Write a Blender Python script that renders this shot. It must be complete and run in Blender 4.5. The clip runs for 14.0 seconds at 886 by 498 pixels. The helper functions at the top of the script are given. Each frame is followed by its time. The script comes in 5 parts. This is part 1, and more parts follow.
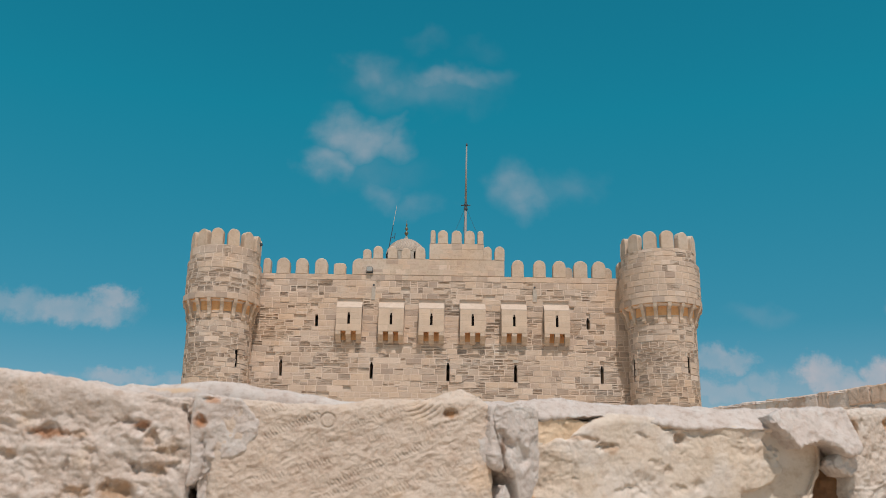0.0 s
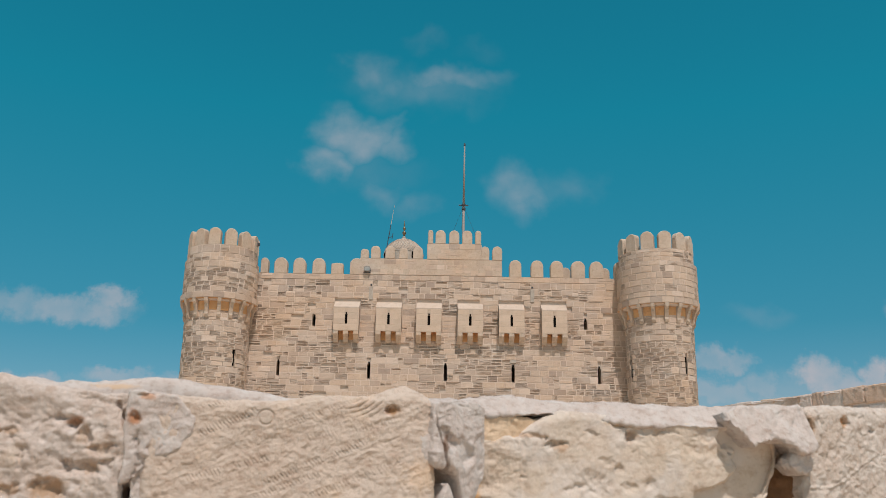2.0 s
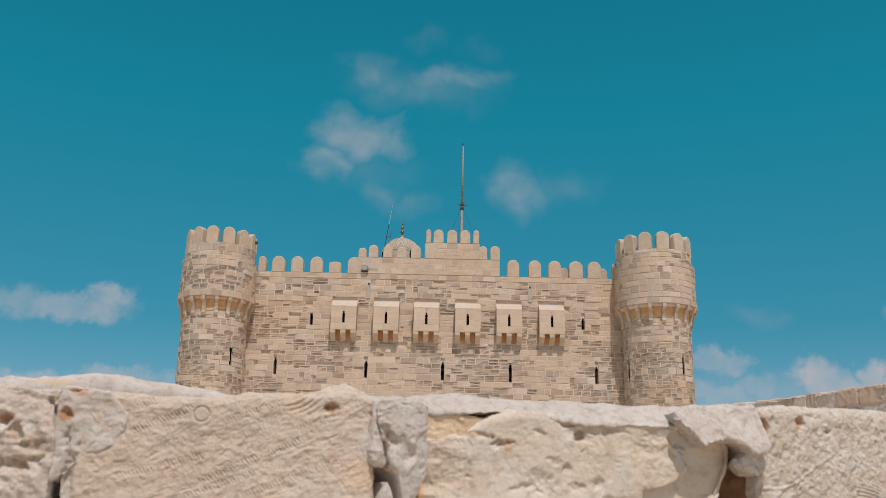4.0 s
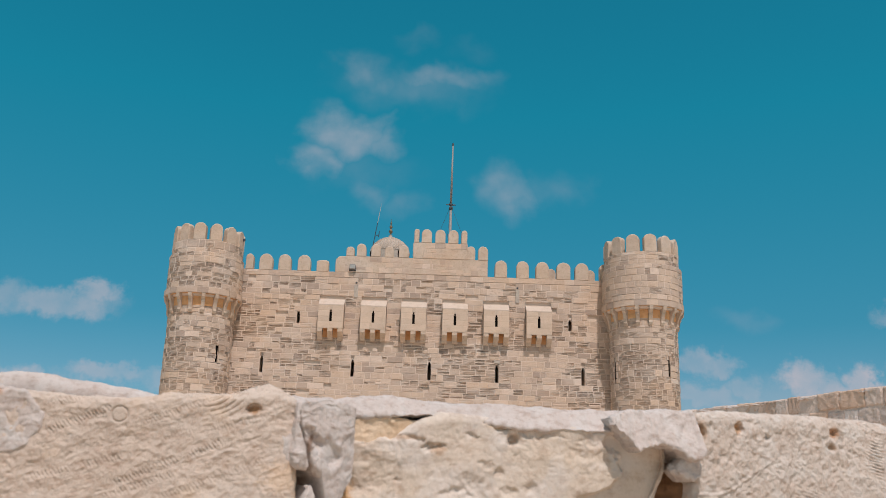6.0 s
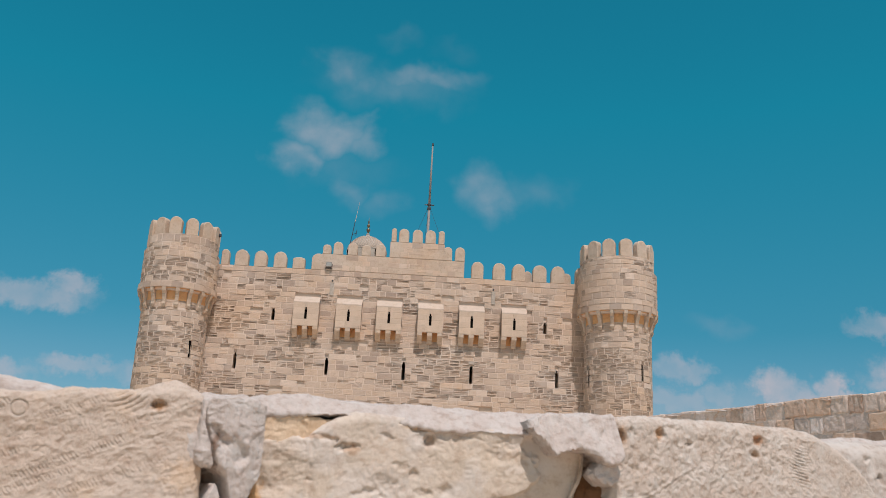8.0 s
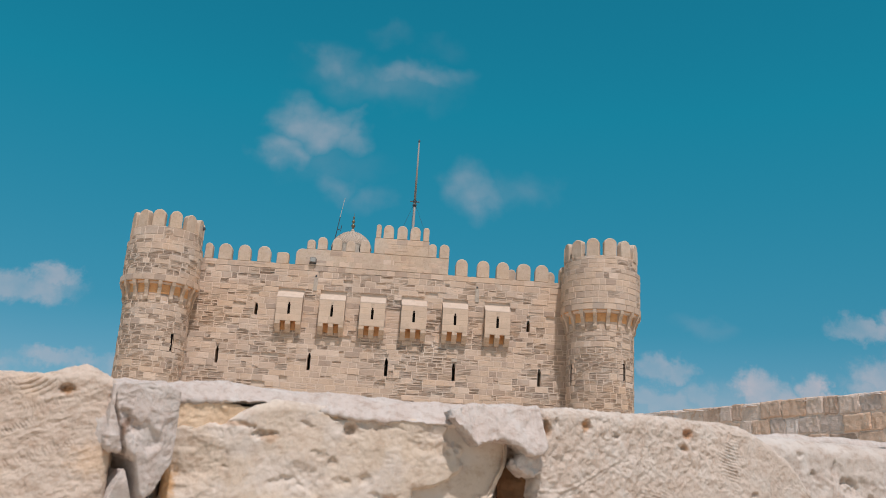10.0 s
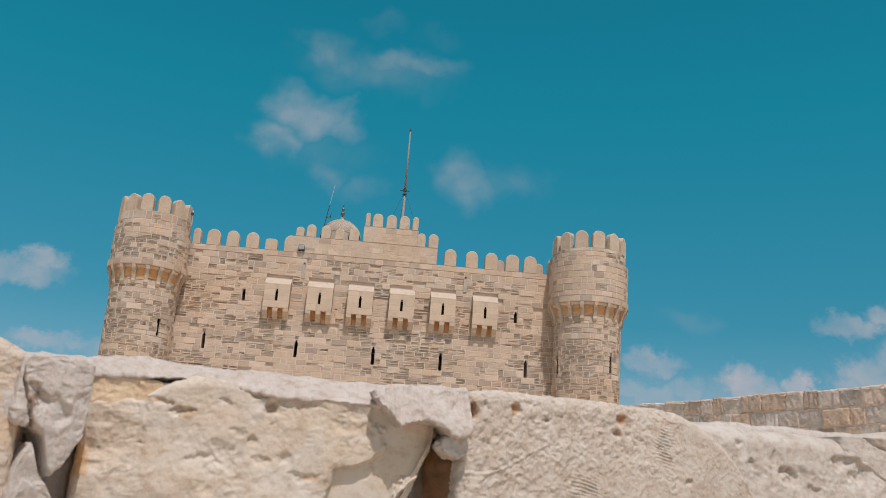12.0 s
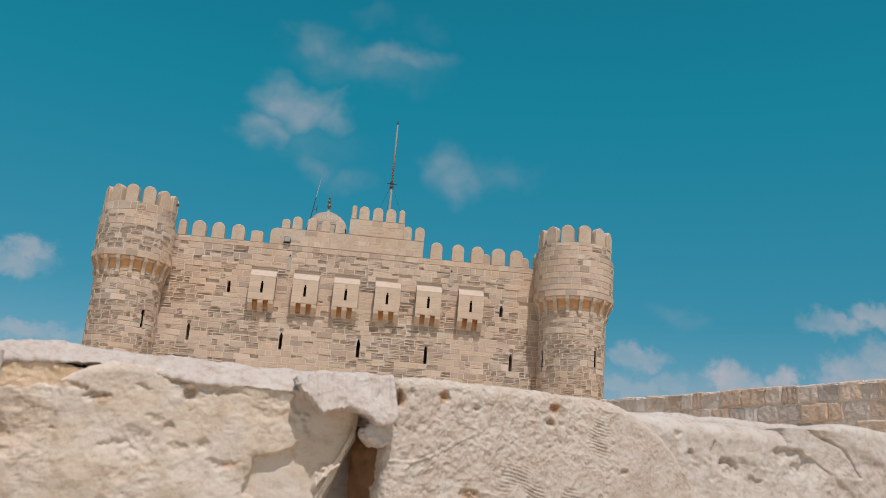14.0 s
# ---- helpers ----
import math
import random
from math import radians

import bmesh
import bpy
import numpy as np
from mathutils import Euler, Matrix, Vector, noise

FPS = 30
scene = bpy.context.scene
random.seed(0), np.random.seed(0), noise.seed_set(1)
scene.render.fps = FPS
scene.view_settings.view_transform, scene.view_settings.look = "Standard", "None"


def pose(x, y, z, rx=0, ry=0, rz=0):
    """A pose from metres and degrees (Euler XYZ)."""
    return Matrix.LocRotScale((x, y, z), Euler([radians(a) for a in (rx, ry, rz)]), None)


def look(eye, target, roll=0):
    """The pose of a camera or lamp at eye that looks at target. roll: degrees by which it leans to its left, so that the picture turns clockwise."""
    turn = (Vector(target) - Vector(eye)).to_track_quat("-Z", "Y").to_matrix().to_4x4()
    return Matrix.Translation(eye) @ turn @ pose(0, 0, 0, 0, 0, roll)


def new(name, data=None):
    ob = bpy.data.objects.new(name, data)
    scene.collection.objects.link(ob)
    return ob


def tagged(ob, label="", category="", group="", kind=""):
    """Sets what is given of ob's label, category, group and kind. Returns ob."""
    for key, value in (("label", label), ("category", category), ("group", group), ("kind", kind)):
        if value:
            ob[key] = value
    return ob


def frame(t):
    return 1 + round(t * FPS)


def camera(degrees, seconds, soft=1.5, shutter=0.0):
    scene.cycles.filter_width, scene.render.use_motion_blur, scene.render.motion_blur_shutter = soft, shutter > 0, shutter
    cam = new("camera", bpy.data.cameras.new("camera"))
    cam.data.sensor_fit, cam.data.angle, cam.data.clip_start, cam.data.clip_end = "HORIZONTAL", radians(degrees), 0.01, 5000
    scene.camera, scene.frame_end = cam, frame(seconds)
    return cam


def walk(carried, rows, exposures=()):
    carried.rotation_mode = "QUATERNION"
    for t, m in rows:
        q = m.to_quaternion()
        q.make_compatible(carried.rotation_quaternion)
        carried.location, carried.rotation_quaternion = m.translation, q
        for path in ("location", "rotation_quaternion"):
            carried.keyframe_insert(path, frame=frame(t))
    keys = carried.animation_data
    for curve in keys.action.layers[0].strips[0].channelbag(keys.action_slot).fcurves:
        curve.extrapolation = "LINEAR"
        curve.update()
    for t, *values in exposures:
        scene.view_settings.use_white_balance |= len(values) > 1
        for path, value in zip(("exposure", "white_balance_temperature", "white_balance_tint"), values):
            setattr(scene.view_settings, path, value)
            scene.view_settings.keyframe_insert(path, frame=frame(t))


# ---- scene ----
cam = camera(52.0, 14.0, soft=0.8)
cam.data.dof.use_dof, cam.data.dof.focus_distance, cam.data.dof.aperture_fstop = True, 50.0, 18.0
PATH = [
    (0, (-0.2713, 0.3468, 1.5515), (1.647, 48.244, 15.769), 0.93),
    (0.5, (-0.2535, 0.3517, 1.5510), (1.660, 48.249, 15.771), 0.86),
    (1, (-0.2363, 0.3557, 1.5506), (1.698, 48.253, 15.768), 0.87),
    (1.5, (-0.2186, 0.3599, 1.5508), (1.743, 48.254, 15.774), 0.93),
    (2, (-0.2013, 0.3643, 1.5510), (1.781, 48.258, 15.772), 0.99),
    (4.5, (-0.1126, 0.3815, 1.5534), (1.995, 48.278, 15.748), 1.38),
    (5, (-0.0943, 0.3851, 1.5548), (2.140, 48.273, 15.759), 1.52),
    (5.5, (-0.0756, 0.3876, 1.5573), (2.329, 48.269, 15.755), 1.69),
    (6, (-0.0564, 0.3894, 1.5596), (2.558, 48.259, 15.760), 1.79),
    (6.5, (-0.0372, 0.3911, 1.5609), (2.829, 48.242, 15.775), 2.01),
    (7, (-0.0183, 0.3915, 1.5625), (3.149, 48.219, 15.792), 2.28),
    (7.5, (0.0012, 0.3932, 1.5638), (3.472, 48.196, 15.807), 2.51),
    (8, (0.0212, 0.3937, 1.5641), (3.819, 48.167, 15.823), 2.71),
    (10.5, (0.1263, 0.3937, 1.5575), (4.848, 48.147, 15.605), 3.48),
    (11, (0.1484, 0.3954, 1.5566), (5.037, 48.173, 15.465), 3.67),
    (11.5, (0.1706, 0.3967, 1.5553), (5.186, 48.198, 15.335), 3.95),
    (12, (0.1910, 0.3997, 1.5539), (5.340, 48.223, 15.206), 4.17),
    (12.5, (0.2122, 0.4026, 1.5533), (5.491, 48.259, 15.039), 4.28),
    (13, (0.2332, 0.4070, 1.5535), (5.684, 48.266, 14.963), 4.28),
    (13.5, (0.2552, 0.4081, 1.5538), (5.885, 48.261, 14.908), 4.21),
    (14, (0.2761, 0.4083, 1.5540), (6.138, 48.231, 14.918), 4.43),
]
walk(cam, [(t, look(eye, target, roll)) for t, eye, target, roll in PATH], [(0.0, 0.0, 6500, 10), (4.5, 0.0, 6500, 10), (5.0, 0.04, 6380, 13), (10.8, 0.04, 6380, 13), (12.0, 0.0, 6480, 11), (14.0, 0.0, 6480, 11)])
SKY_TINT = [(0.05, (0.62, 0.68, 0.75)), (0.20, (0.20, 0.73, 0.72)), (0.42, (0.07, 1.05, 0.89))]
SKY_STRENGTH, CLOUD = 0.10, (0.47, 0.45, 0.48, 1)

# ---------------------------------------------------------------- world, sun
SUN_ELEV, SUN_AZ = radians(62.5), radians(11)      # azimuth counted from -y towards +x
to_sun = Vector((math.cos(SUN_ELEV) * math.sin(SUN_AZ), -math.cos(SUN_ELEV) * math.cos(SUN_AZ), math.sin(SUN_ELEV)))
sun_data = bpy.data.lights.new("sun", "SUN")
sun_data.energy, sun_data.angle, sun_data.color = 3.38, radians(0.55), (0.98, 0.93, 0.885)
sun = new("sun", sun_data)
sun.matrix_world = look(to_sun * 60, (0, 0, 0))

world = bpy.data.worlds.new("sky")
scene.world = world
world.use_nodes = True
wt = world.node_tree
wt.nodes.clear()


def wnode(kind, **kw):
    n = wt.nodes.new(kind)
    for k, v in kw.items():
        if k == "op":
            n.operation = v
        elif k == "ins":
            for i, val in v.items():
                if isinstance(val, bpy.types.NodeSocket):
                    wt.links.new(val, n.inputs[i])
                else:
                    n.inputs[i].default_value = val
    return n


sky = wt.nodes.new("ShaderNodeTexSky")
sky.sky_type, sky.sun_disc = "NISHITA", False
sky.sun_elevation, sky.sun_rotation = SUN_ELEV, math.pi - SUN_AZ
sky.air_density, sky.dust_density, sky.ozone_density = 1.0, 0.6, 2.0
geo = wt.nodes.new("ShaderNodeTexCoord").outputs["Generated"]
sep = wnode("ShaderNodeSeparateXYZ", ins={0: geo})
# deep teal overhead, paler and greyer towards the horizon
tint = wt.nodes.new("ShaderNodeValToRGB")
wt.links.new(sep.outputs[2], tint.inputs[0])
tint_stops = tint.color_ramp.elements
tint_stops.new(0.2)
for stop, (at, colour) in zip(tint_stops, SKY_TINT):
    stop.position, stop.color = at, (*colour, 1)
# the sky whitens round the sun
near = wnode("ShaderNodeVectorMath", op="DOT_PRODUCT", ins={0: geo, 1: tuple(to_sun)})
glare = wnode("ShaderNodeMapRange", ins={0: near.outputs["Value"], 1: 0.45, 2: 1.0, 3: 0.0, 4: 1.0})
hue = wnode("ShaderNodeMix", ins={0: glare.outputs[0]})
hue.data_type = "RGBA"
wt.links.new(glare.outputs[0], hue.inputs[0])
wt.links.new(tint.outputs[0], hue.inputs[6])
hue.inputs[7].default_value = (1.9, 1.25, 0.85, 1)
blue = wnode("ShaderNodeMix")
blue.data_type, blue.blend_type = "RGBA", "MULTIPLY"
blue.inputs[0].default_value = 1.0
wt.links.new(sky.outputs[0], blue.inputs[6])
wt.links.new(hue.outputs[2], blue.inputs[7])

# small fair-weather clouds: centre (x/y, z/y), half widths, density; the upper ones are thin wisps, the low ones heaped
WISPS = [
    (-0.062, 0.426, 0.050, 0.034, 0.95), (-0.098, 0.396, 0.036, 0.026, 0.75), (-0.026, 0.424, 0.040, 0.024, 0.7), (-0.088, 0.440, 0.036, 0.026, 0.5), (-0.042, 0.445, 0.026, 0.020, 0.6),
    (0.050, 0.511, 0.070, 0.022, 0.58), (-0.042, 0.510, 0.040, 0.034, 0.42), (0.012, 0.498, 0.105, 0.036, 0.30), (0.126, 0.378, 0.046, 0.034, 0.62), (0.140, 0.364, 0.034, 0.026, 0.5), (0.183, 0.376, 0.044, 0.030, 0.22),
    (0.012, 0.562, 0.036, 0.016, 0.10), (0.082, 0.549, 0.034, 0.014, 0.05), (-0.030, 0.362, 0.034, 0.020, 0.30), (0.006, 0.345, 0.036, 0.018, 0.24), (-0.040, 0.385, 0.07, 0.03, 0.16), (0.406, 0.228, 0.050, 0.016, 0.16),
]
HEAPS = [
    (-0.366, 0.214, 0.086, 0.022, 0.72), (-0.328, 0.227, 0.030, 0.022, 0.72), (-0.436, 0.220, 0.050, 0.026, 0.55), (0.350, 0.176, 0.034, 0.026, 0.66), (0.372, 0.172, 0.030, 0.018, 0.6), (0.345, 0.140, 0.056, 0.018, 0.50),
    (0.372, 0.138, 0.026, 0.022, 0.5), (0.403, 0.146, 0.034, 0.022, 0.55), (0.470, 0.160, 0.044, 0.028, 1.1), (0.500, 0.148, 0.070, 0.020, 0.9), (0.532, 0.160, 0.030, 0.026, 1.0), (0.560, 0.150, 0.030, 0.018, 0.9),
    (0.620, 0.188, 0.050, 0.026, 0.78), (0.662, 0.200, 0.050, 0.034, 0.85), (0.640, 0.172, 0.090, 0.020, 0.75), (0.604, 0.241, 0.060, 0.020, 0.72), (0.656, 0.254, 0.050, 0.024, 0.78), (-0.306, 0.139, 0.066, 0.014, 0.62), (-0.236, 0.134, 0.04, 0.014, 0.45), (-0.40, 0.13, 0.06, 0.016, 0.6),
    (0.440, 0.125, 0.22, 0.05, 0.30),
]
ahead = wnode("ShaderNodeMath", op="MAXIMUM", ins={0: sep.outputs[1], 1: 0.05})
px = wnode("ShaderNodeMath", op="DIVIDE", ins={0: sep.outputs[0], 1: ahead.outputs[0]})
pz = wnode("ShaderNodeMath", op="DIVIDE", ins={0: sep.outputs[2], 1: ahead.outputs[0]})
plane = wnode("ShaderNodeCombineXYZ", ins={0: px.outputs[0], 1: pz.outputs[0]})
warp = wnode("ShaderNodeTexNoise", ins={"Vector": plane.outputs[0], "Scale": 18.0, "Detail": 7.0})
warp_mid = wnode("ShaderNodeVectorMath", op="SUBTRACT", ins={0: warp.outputs["Color"], 1: (0.5, 0.5, 0.5)})
total = None
curl = wnode("ShaderNodeTexNoise", ins={"Vector": plane.outputs[0], "Scale": 42.0, "Detail": 6.0, "Roughness": 0.62})
curl_mid = wnode("ShaderNodeVectorMath", op="SUBTRACT", ins={0: curl.outputs["Color"], 1: (0.5, 0.5, 0.5)})
for group, drift, reach, inner, outer in ((WISPS, warp_mid, (0.105, 0.075, 0.0), 0.0, 1.2), (HEAPS, curl_mid, (0.058, 0.046, 0.0), 0.30, 1.0)):
    warp_amt = wnode("ShaderNodeVectorMath", op="MULTIPLY", ins={0: drift.outputs[0], 1: reach})
    spot = wnode("ShaderNodeVectorMath", op="ADD", ins={0: plane.outputs[0], 1: warp_amt.outputs[0]})
    for cx, cz, rx, rz, dens in group:
        off = wnode("ShaderNodeVectorMath", op="SUBTRACT", ins={0: spot.outputs[0], 1: (cx, cz, 0)})
        scl = wnode("ShaderNodeVectorMath", op="MULTIPLY", ins={0: off.outputs[0], 1: (1 / rx, 1 / rz, 0)})
        ln = wnode("ShaderNodeVectorMath", op="LENGTH", ins={0: scl.outputs[0]})
        m = wnode("ShaderNodeMapRange", ins={0: ln.outputs["Value"], 1: outer, 2: inner, 3: 0.0, 4: dens})
        m.interpolation_type = "SMOOTHSTEP"
        total = m.outputs[0] if total is None else wnode("ShaderNodeMath", op="MAXIMUM", ins={0: total, 1: m.outputs[0]}).outputs[0]
fluff = wnode("ShaderNodeTexNoise", ins={"Vector": plane.outputs[0], "Scale": 26.0, "Detail": 5.0, "Roughness": 0.5})
fl = wnode("ShaderNodeMapRange", ins={0: fluff.outputs[0], 1: 0.30, 2: 0.68, 3: 0.55, 4: 1.1})
dens = wnode("ShaderNodeMath", op="MULTIPLY", ins={0: total, 1: fl.outputs[0]})
front = wnode("ShaderNodeMath", op="GREATER_THAN", ins={0: sep.outputs[1], 1: 0.06})
dens = wnode("ShaderNodeMath", op="MULTIPLY", ins={0: dens.outputs[0], 1: front.outputs[0]})
low = wnode("ShaderNodeMapRange", ins={0: pz.outputs[0], 1: 0.12, 2: 0.40, 3: 0.84, 4: 0.53})
dens = wnode("ShaderNodeMath", op="MULTIPLY", ins={0: dens.outputs[0], 1: low.outputs[0]})
dens.use_clamp = True
air = wnode("ShaderNodeVectorMath", op="SCALE", ins={0: blue.outputs[2], "Scale": SKY_STRENGTH})
cover = wnode("ShaderNodeMix")
cover.data_type = "RGBA"
wt.links.new(dens.outputs[0], cover.inputs[0])
wt.links.new(air.outputs[0], cover.inputs[6])
cover.inputs[7].default_value = CLOUD
back = wnode("ShaderNodeBackground", ins={0: cover.outputs[2], 1: 1.0})
wt.links.new(back.outputs[0], wt.nodes.new("ShaderNodeOutputWorld").inputs[0])

# ---------------------------------------------------------------- materials


def limestone(name, colours, grain=60.0, blotch=3.0, bump=0.3, bump_size=0.01, rand="", pits=0.0, rough=0.92, stain=None, veins=0.0, tone=1.0, zones=False, spots=(), dust=None):
    """Pale stone: colours are (dark, middle, light); rand picks a tone for each piece; spots are stains and painted
    crack shade (x, z, half width, half height, colour, strength).
    """
    mat = bpy.data.materials.new(name)
    mat.use_nodes = True
    nt = mat.node_tree
    N, Lk = nt.nodes, nt.links
    bsdf = N["Principled BSDF"]
    bsdf.inputs["Roughness"].default_value = rough
    bsdf.inputs["Specular IOR Level"].default_value = 0.25
    g = N.new("ShaderNodeNewGeometry")
    pos = g.outputs["Position"]

    def noise_tex(scale, detail=6.0, roughness=0.6, stretch=None):
        n = N.new("ShaderNodeTexNoise")
        n.inputs["Scale"].default_value, n.inputs["Detail"].default_value, n.inputs["Roughness"].default_value = scale, detail, roughness
        if stretch:
            v = N.new("ShaderNodeVectorMath")
            v.operation = "MULTIPLY"
            v.inputs[1].default_value = stretch
            Lk.new(pos, v.inputs[0])
            Lk.new(v.outputs[0], n.inputs["Vector"])
        else:
            Lk.new(pos, n.inputs["Vector"])
        return n.outputs[0]

    def mix(a, b, fac, mode="MIX"):
        m = N.new("ShaderNodeMix")
        m.data_type, m.blend_type = "RGBA", mode
        for s, v in ((0, fac), (6, a), (7, b)):
            if isinstance(v, bpy.types.NodeSocket):
                Lk.new(v, m.inputs[s])
            else:
                m.inputs[s].default_value = v if s == 0 else (*v, 1)
        return m.outputs[2]

    def ranged(v, a, b, c=0.0, d=1.0):
        m = N.new("ShaderNodeMapRange")
        Lk.new(v, m.inputs[0])
        for i, x in enumerate((a, b, c, d)):
            m.inputs[i + 1].default_value = x
        return m.outputs[0]

    dark, mid, light = colours
    col = mix(mid, light, ranged(noise_tex(blotch, 5), 0.35, 0.7))
    col = mix(col, dark, ranged(noise_tex(blotch * 2.7, 6), 0.52, 0.75, 0.0, 0.7))
    if rand:
        r = N.new("ShaderNodeObjectInfo").outputs["Random"] if rand == "object" else g.outputs["Random Per Island"]
        ramp = N.new("ShaderNodeValToRGB")
        ramp.color_ramp.interpolation = "LINEAR"
        els = ramp.color_ramp.elements
        tones = ((0.0, (0.72, 0.70, 0.70)), (0.12, (0.85, 0.83, 0.82)), (0.28, (0.96, 0.94, 0.93)), (0.58, (1.03, 1.0, 0.97)), (0.82, (1.09, 1.04, 0.98)), (0.93, (1.12, 1.10, 1.08)), (1.0, (1.22, 1.24, 1.27)))
        els[0].position, els[0].color = tones[0][0], (*tones[0][1], 1)
        els[1].position, els[1].color = tones[-1][0], (*tones[-1][1], 1)
        for p, c in tones[1:-1]:
            e = els.new(p)
            e.color = (*c, 1)
        Lk.new(r, ramp.inputs[0])
        col = mix(col, ramp.outputs[0], tone, "MULTIPLY")
    if zones:
        col = mix(col, (1.05, 0.98, 0.90), ranged(noise_tex(0.33, 3), 0.48, 0.65, 0.0, 0.8), "MULTIPLY")
        col = mix(col, (1.04, 1.09, 1.14), ranged(noise_tex(0.47, 3, 0.6, (1, 1, 1.6)), 0.52, 0.66, 0.0, 0.9), "MULTIPLY")
    fine = noise_tex(grain, 8, 0.7)
    col = mix(col, (0.55, 0.50, 0.45), ranged(fine, 0.5, 0.8, 0.0, 0.35), "MULTIPLY")
    if stain:
        col = mix(col, stain, ranged(noise_tex(blotch * 1.3 + 1.7, 4), 0.58, 0.72, 0.0, 0.65))
    if dust:
        col = mix(col, dust, ranged(noise_tex(blotch * 1.9, 6, 0.62), 0.46, 0.62, 0.0, 0.75))
        col = mix(col, (0.80, 0.74, 0.70), ranged(noise_tex(blotch * 5.5, 4, 0.6, (1, 1, 1.5)), 0.50, 0.66, 0.0, 0.8), "MULTIPLY")
    if spots:
        sep_p = N.new("ShaderNodeSeparateXYZ")
        Lk.new(pos, sep_p.inputs[0])
        flat_p = N.new("ShaderNodeCombineXYZ")
        Lk.new(sep_p.outputs[0], flat_p.inputs[0])
        Lk.new(sep_p.outputs[2], flat_p.inputs[1])
        rag = ranged(noise_tex(95, 5, 0.65), 0.25, 0.75, -0.5, 0.5)
        for sx, sz, hw, hh, tint_c, strength in spots:
            away = N.new("ShaderNodeVectorMath")
            away.operation = "SUBTRACT"
            Lk.new(flat_p.outputs[0], away.inputs[0])
            away.inputs[1].default_value = (sx, sz, 0)
            shrunk = N.new("ShaderNodeVectorMath")
            shrunk.operation = "MULTIPLY"
            Lk.new(away.outputs[0], shrunk.inputs[0])
            shrunk.inputs[1].default_value = (1 / hw, 1 / hh, 0)
            far = N.new("ShaderNodeVectorMath")
            far.operation = "LENGTH"
            Lk.new(shrunk.outputs[0], far.inputs[0])
            ragged = N.new("ShaderNodeMath")
            Lk.new(far.outputs["Value"], ragged.inputs[0])
            Lk.new(rag, ragged.inputs[1])
            col = mix(col, tint_c, ranged(ragged.outputs[0], 1.15, 0.45, 0.0, strength))
    height = fine
    if veins:
        strata = noise_tex(grain * 0.22, 6, 0.65, (0.85, 0.85, 1.9))
        worn = N.new("ShaderNodeMath")
        worn.operation = "FRACT"
        w7 = N.new("ShaderNodeMath")
        w7.operation, w7.inputs[1].default_value = "MULTIPLY", 7.31
        Lk.new(r, w7.inputs[0])
        Lk.new(w7.outputs[0], worn.inputs[0])
        amount = N.new("ShaderNodeMath")
        amount.operation = "MULTIPLY"
        Lk.new(ranged(strata, 0.57, 0.64, 0.0, veins), amount.inputs[0])
        Lk.new(ranged(worn.outputs[0], 0.55, 0.75), amount.inputs[1])
        col = mix(col, (0.34, 0.29, 0.26), amount.outputs[0], "MULTIPLY")
        s = N.new("ShaderNodeMath")
        s.operation = "SUBTRACT"
        Lk.new(height, s.inputs[0])
        Lk.new(amount.outputs[0], s.inputs[1])
        height = s.outputs[0]
    if pits:
        vor = N.new("ShaderNodeTexVoronoi")
        vor.inputs["Scale"].default_value = pits
        Lk.new(pos, vor.inputs["Vector"])
        a = N.new("ShaderNodeMath")
        a.operation = "MULTIPLY_ADD"
        Lk.new(ranged(vor.outputs["Distance"], 0.0, 0.35), a.inputs[0])
        a.inputs[1].default_value = 0.8
        Lk.new(height, a.inputs[2])
        height = a.outputs[0]
    b = N.new("ShaderNodeBump")
    b.inputs["Strength"].default_value, b.inputs["Distance"].default_value = bump, bump_size
    Lk.new(height, b.inputs["Height"])
    Lk.new(b.outputs[0], bsdf.inputs["Normal"])
    Lk.new(col, bsdf.inputs["Base Color"])
    return mat


def plain(name, colour, rough=0.5, metal=0.0):
    mat = bpy.data.materials.new(name)
    mat.use_nodes = True
    nt = mat.node_tree
    b = nt.nodes["Principled BSDF"]
    b.inputs["Roughness"].default_value, b.inputs["Metallic"].default_value = rough, metal
    n = nt.nodes.new("ShaderNodeTexNoise")
    n.inputs["Scale"].default_value, n.inputs["Detail"].default_value = 9.0, 6.0
    nt.links.new(nt.nodes.new("ShaderNodeNewGeometry").outputs["Position"], n.inputs["Vector"])
    m = nt.nodes.new("ShaderNodeMix")
    m.data_type = "RGBA"
    nt.links.new(n.outputs[0], m.inputs[0])
    m.inputs[6].default_value = (*[c * 0.7 for c in colour], 1)
    m.inputs[7].default_value = (*[min(1, c * 1.25) for c in colour], 1)
    nt.links.new(m.outputs[2], b.inputs["Base Color"])
    return mat


FORT = ((0.415, 0.314, 0.245), (0.50, 0.388, 0.307), (0.555, 0.44, 0.355))
WORN = ((0.355, 0.273, 0.216), (0.44, 0.345, 0.276), (0.505, 0.406, 0.332))
M_STONE = limestone("castle_stone", FORT, 26, 0.8, 0.7, 0.03, rand="object", veins=0.3, zones=True, tone=0.95)
M_WORN = limestone("eroded_castle_stone", WORN, 26, 0.9, 0.9, 0.04, rand="object", veins=0.25, zones=True, tone=0.75)
M_WORNS = limestone("eroded_castle_stone_rest", WORN, 26, 0.9, 0.9, 0.04, rand="island", veins=0.25, zones=True, tone=0.75)
M_STONES = limestone("castle_stone_rest", FORT, 26, 0.8, 0.7, 0.03, rand="island", veins=0.3, zones=True, tone=0.95)
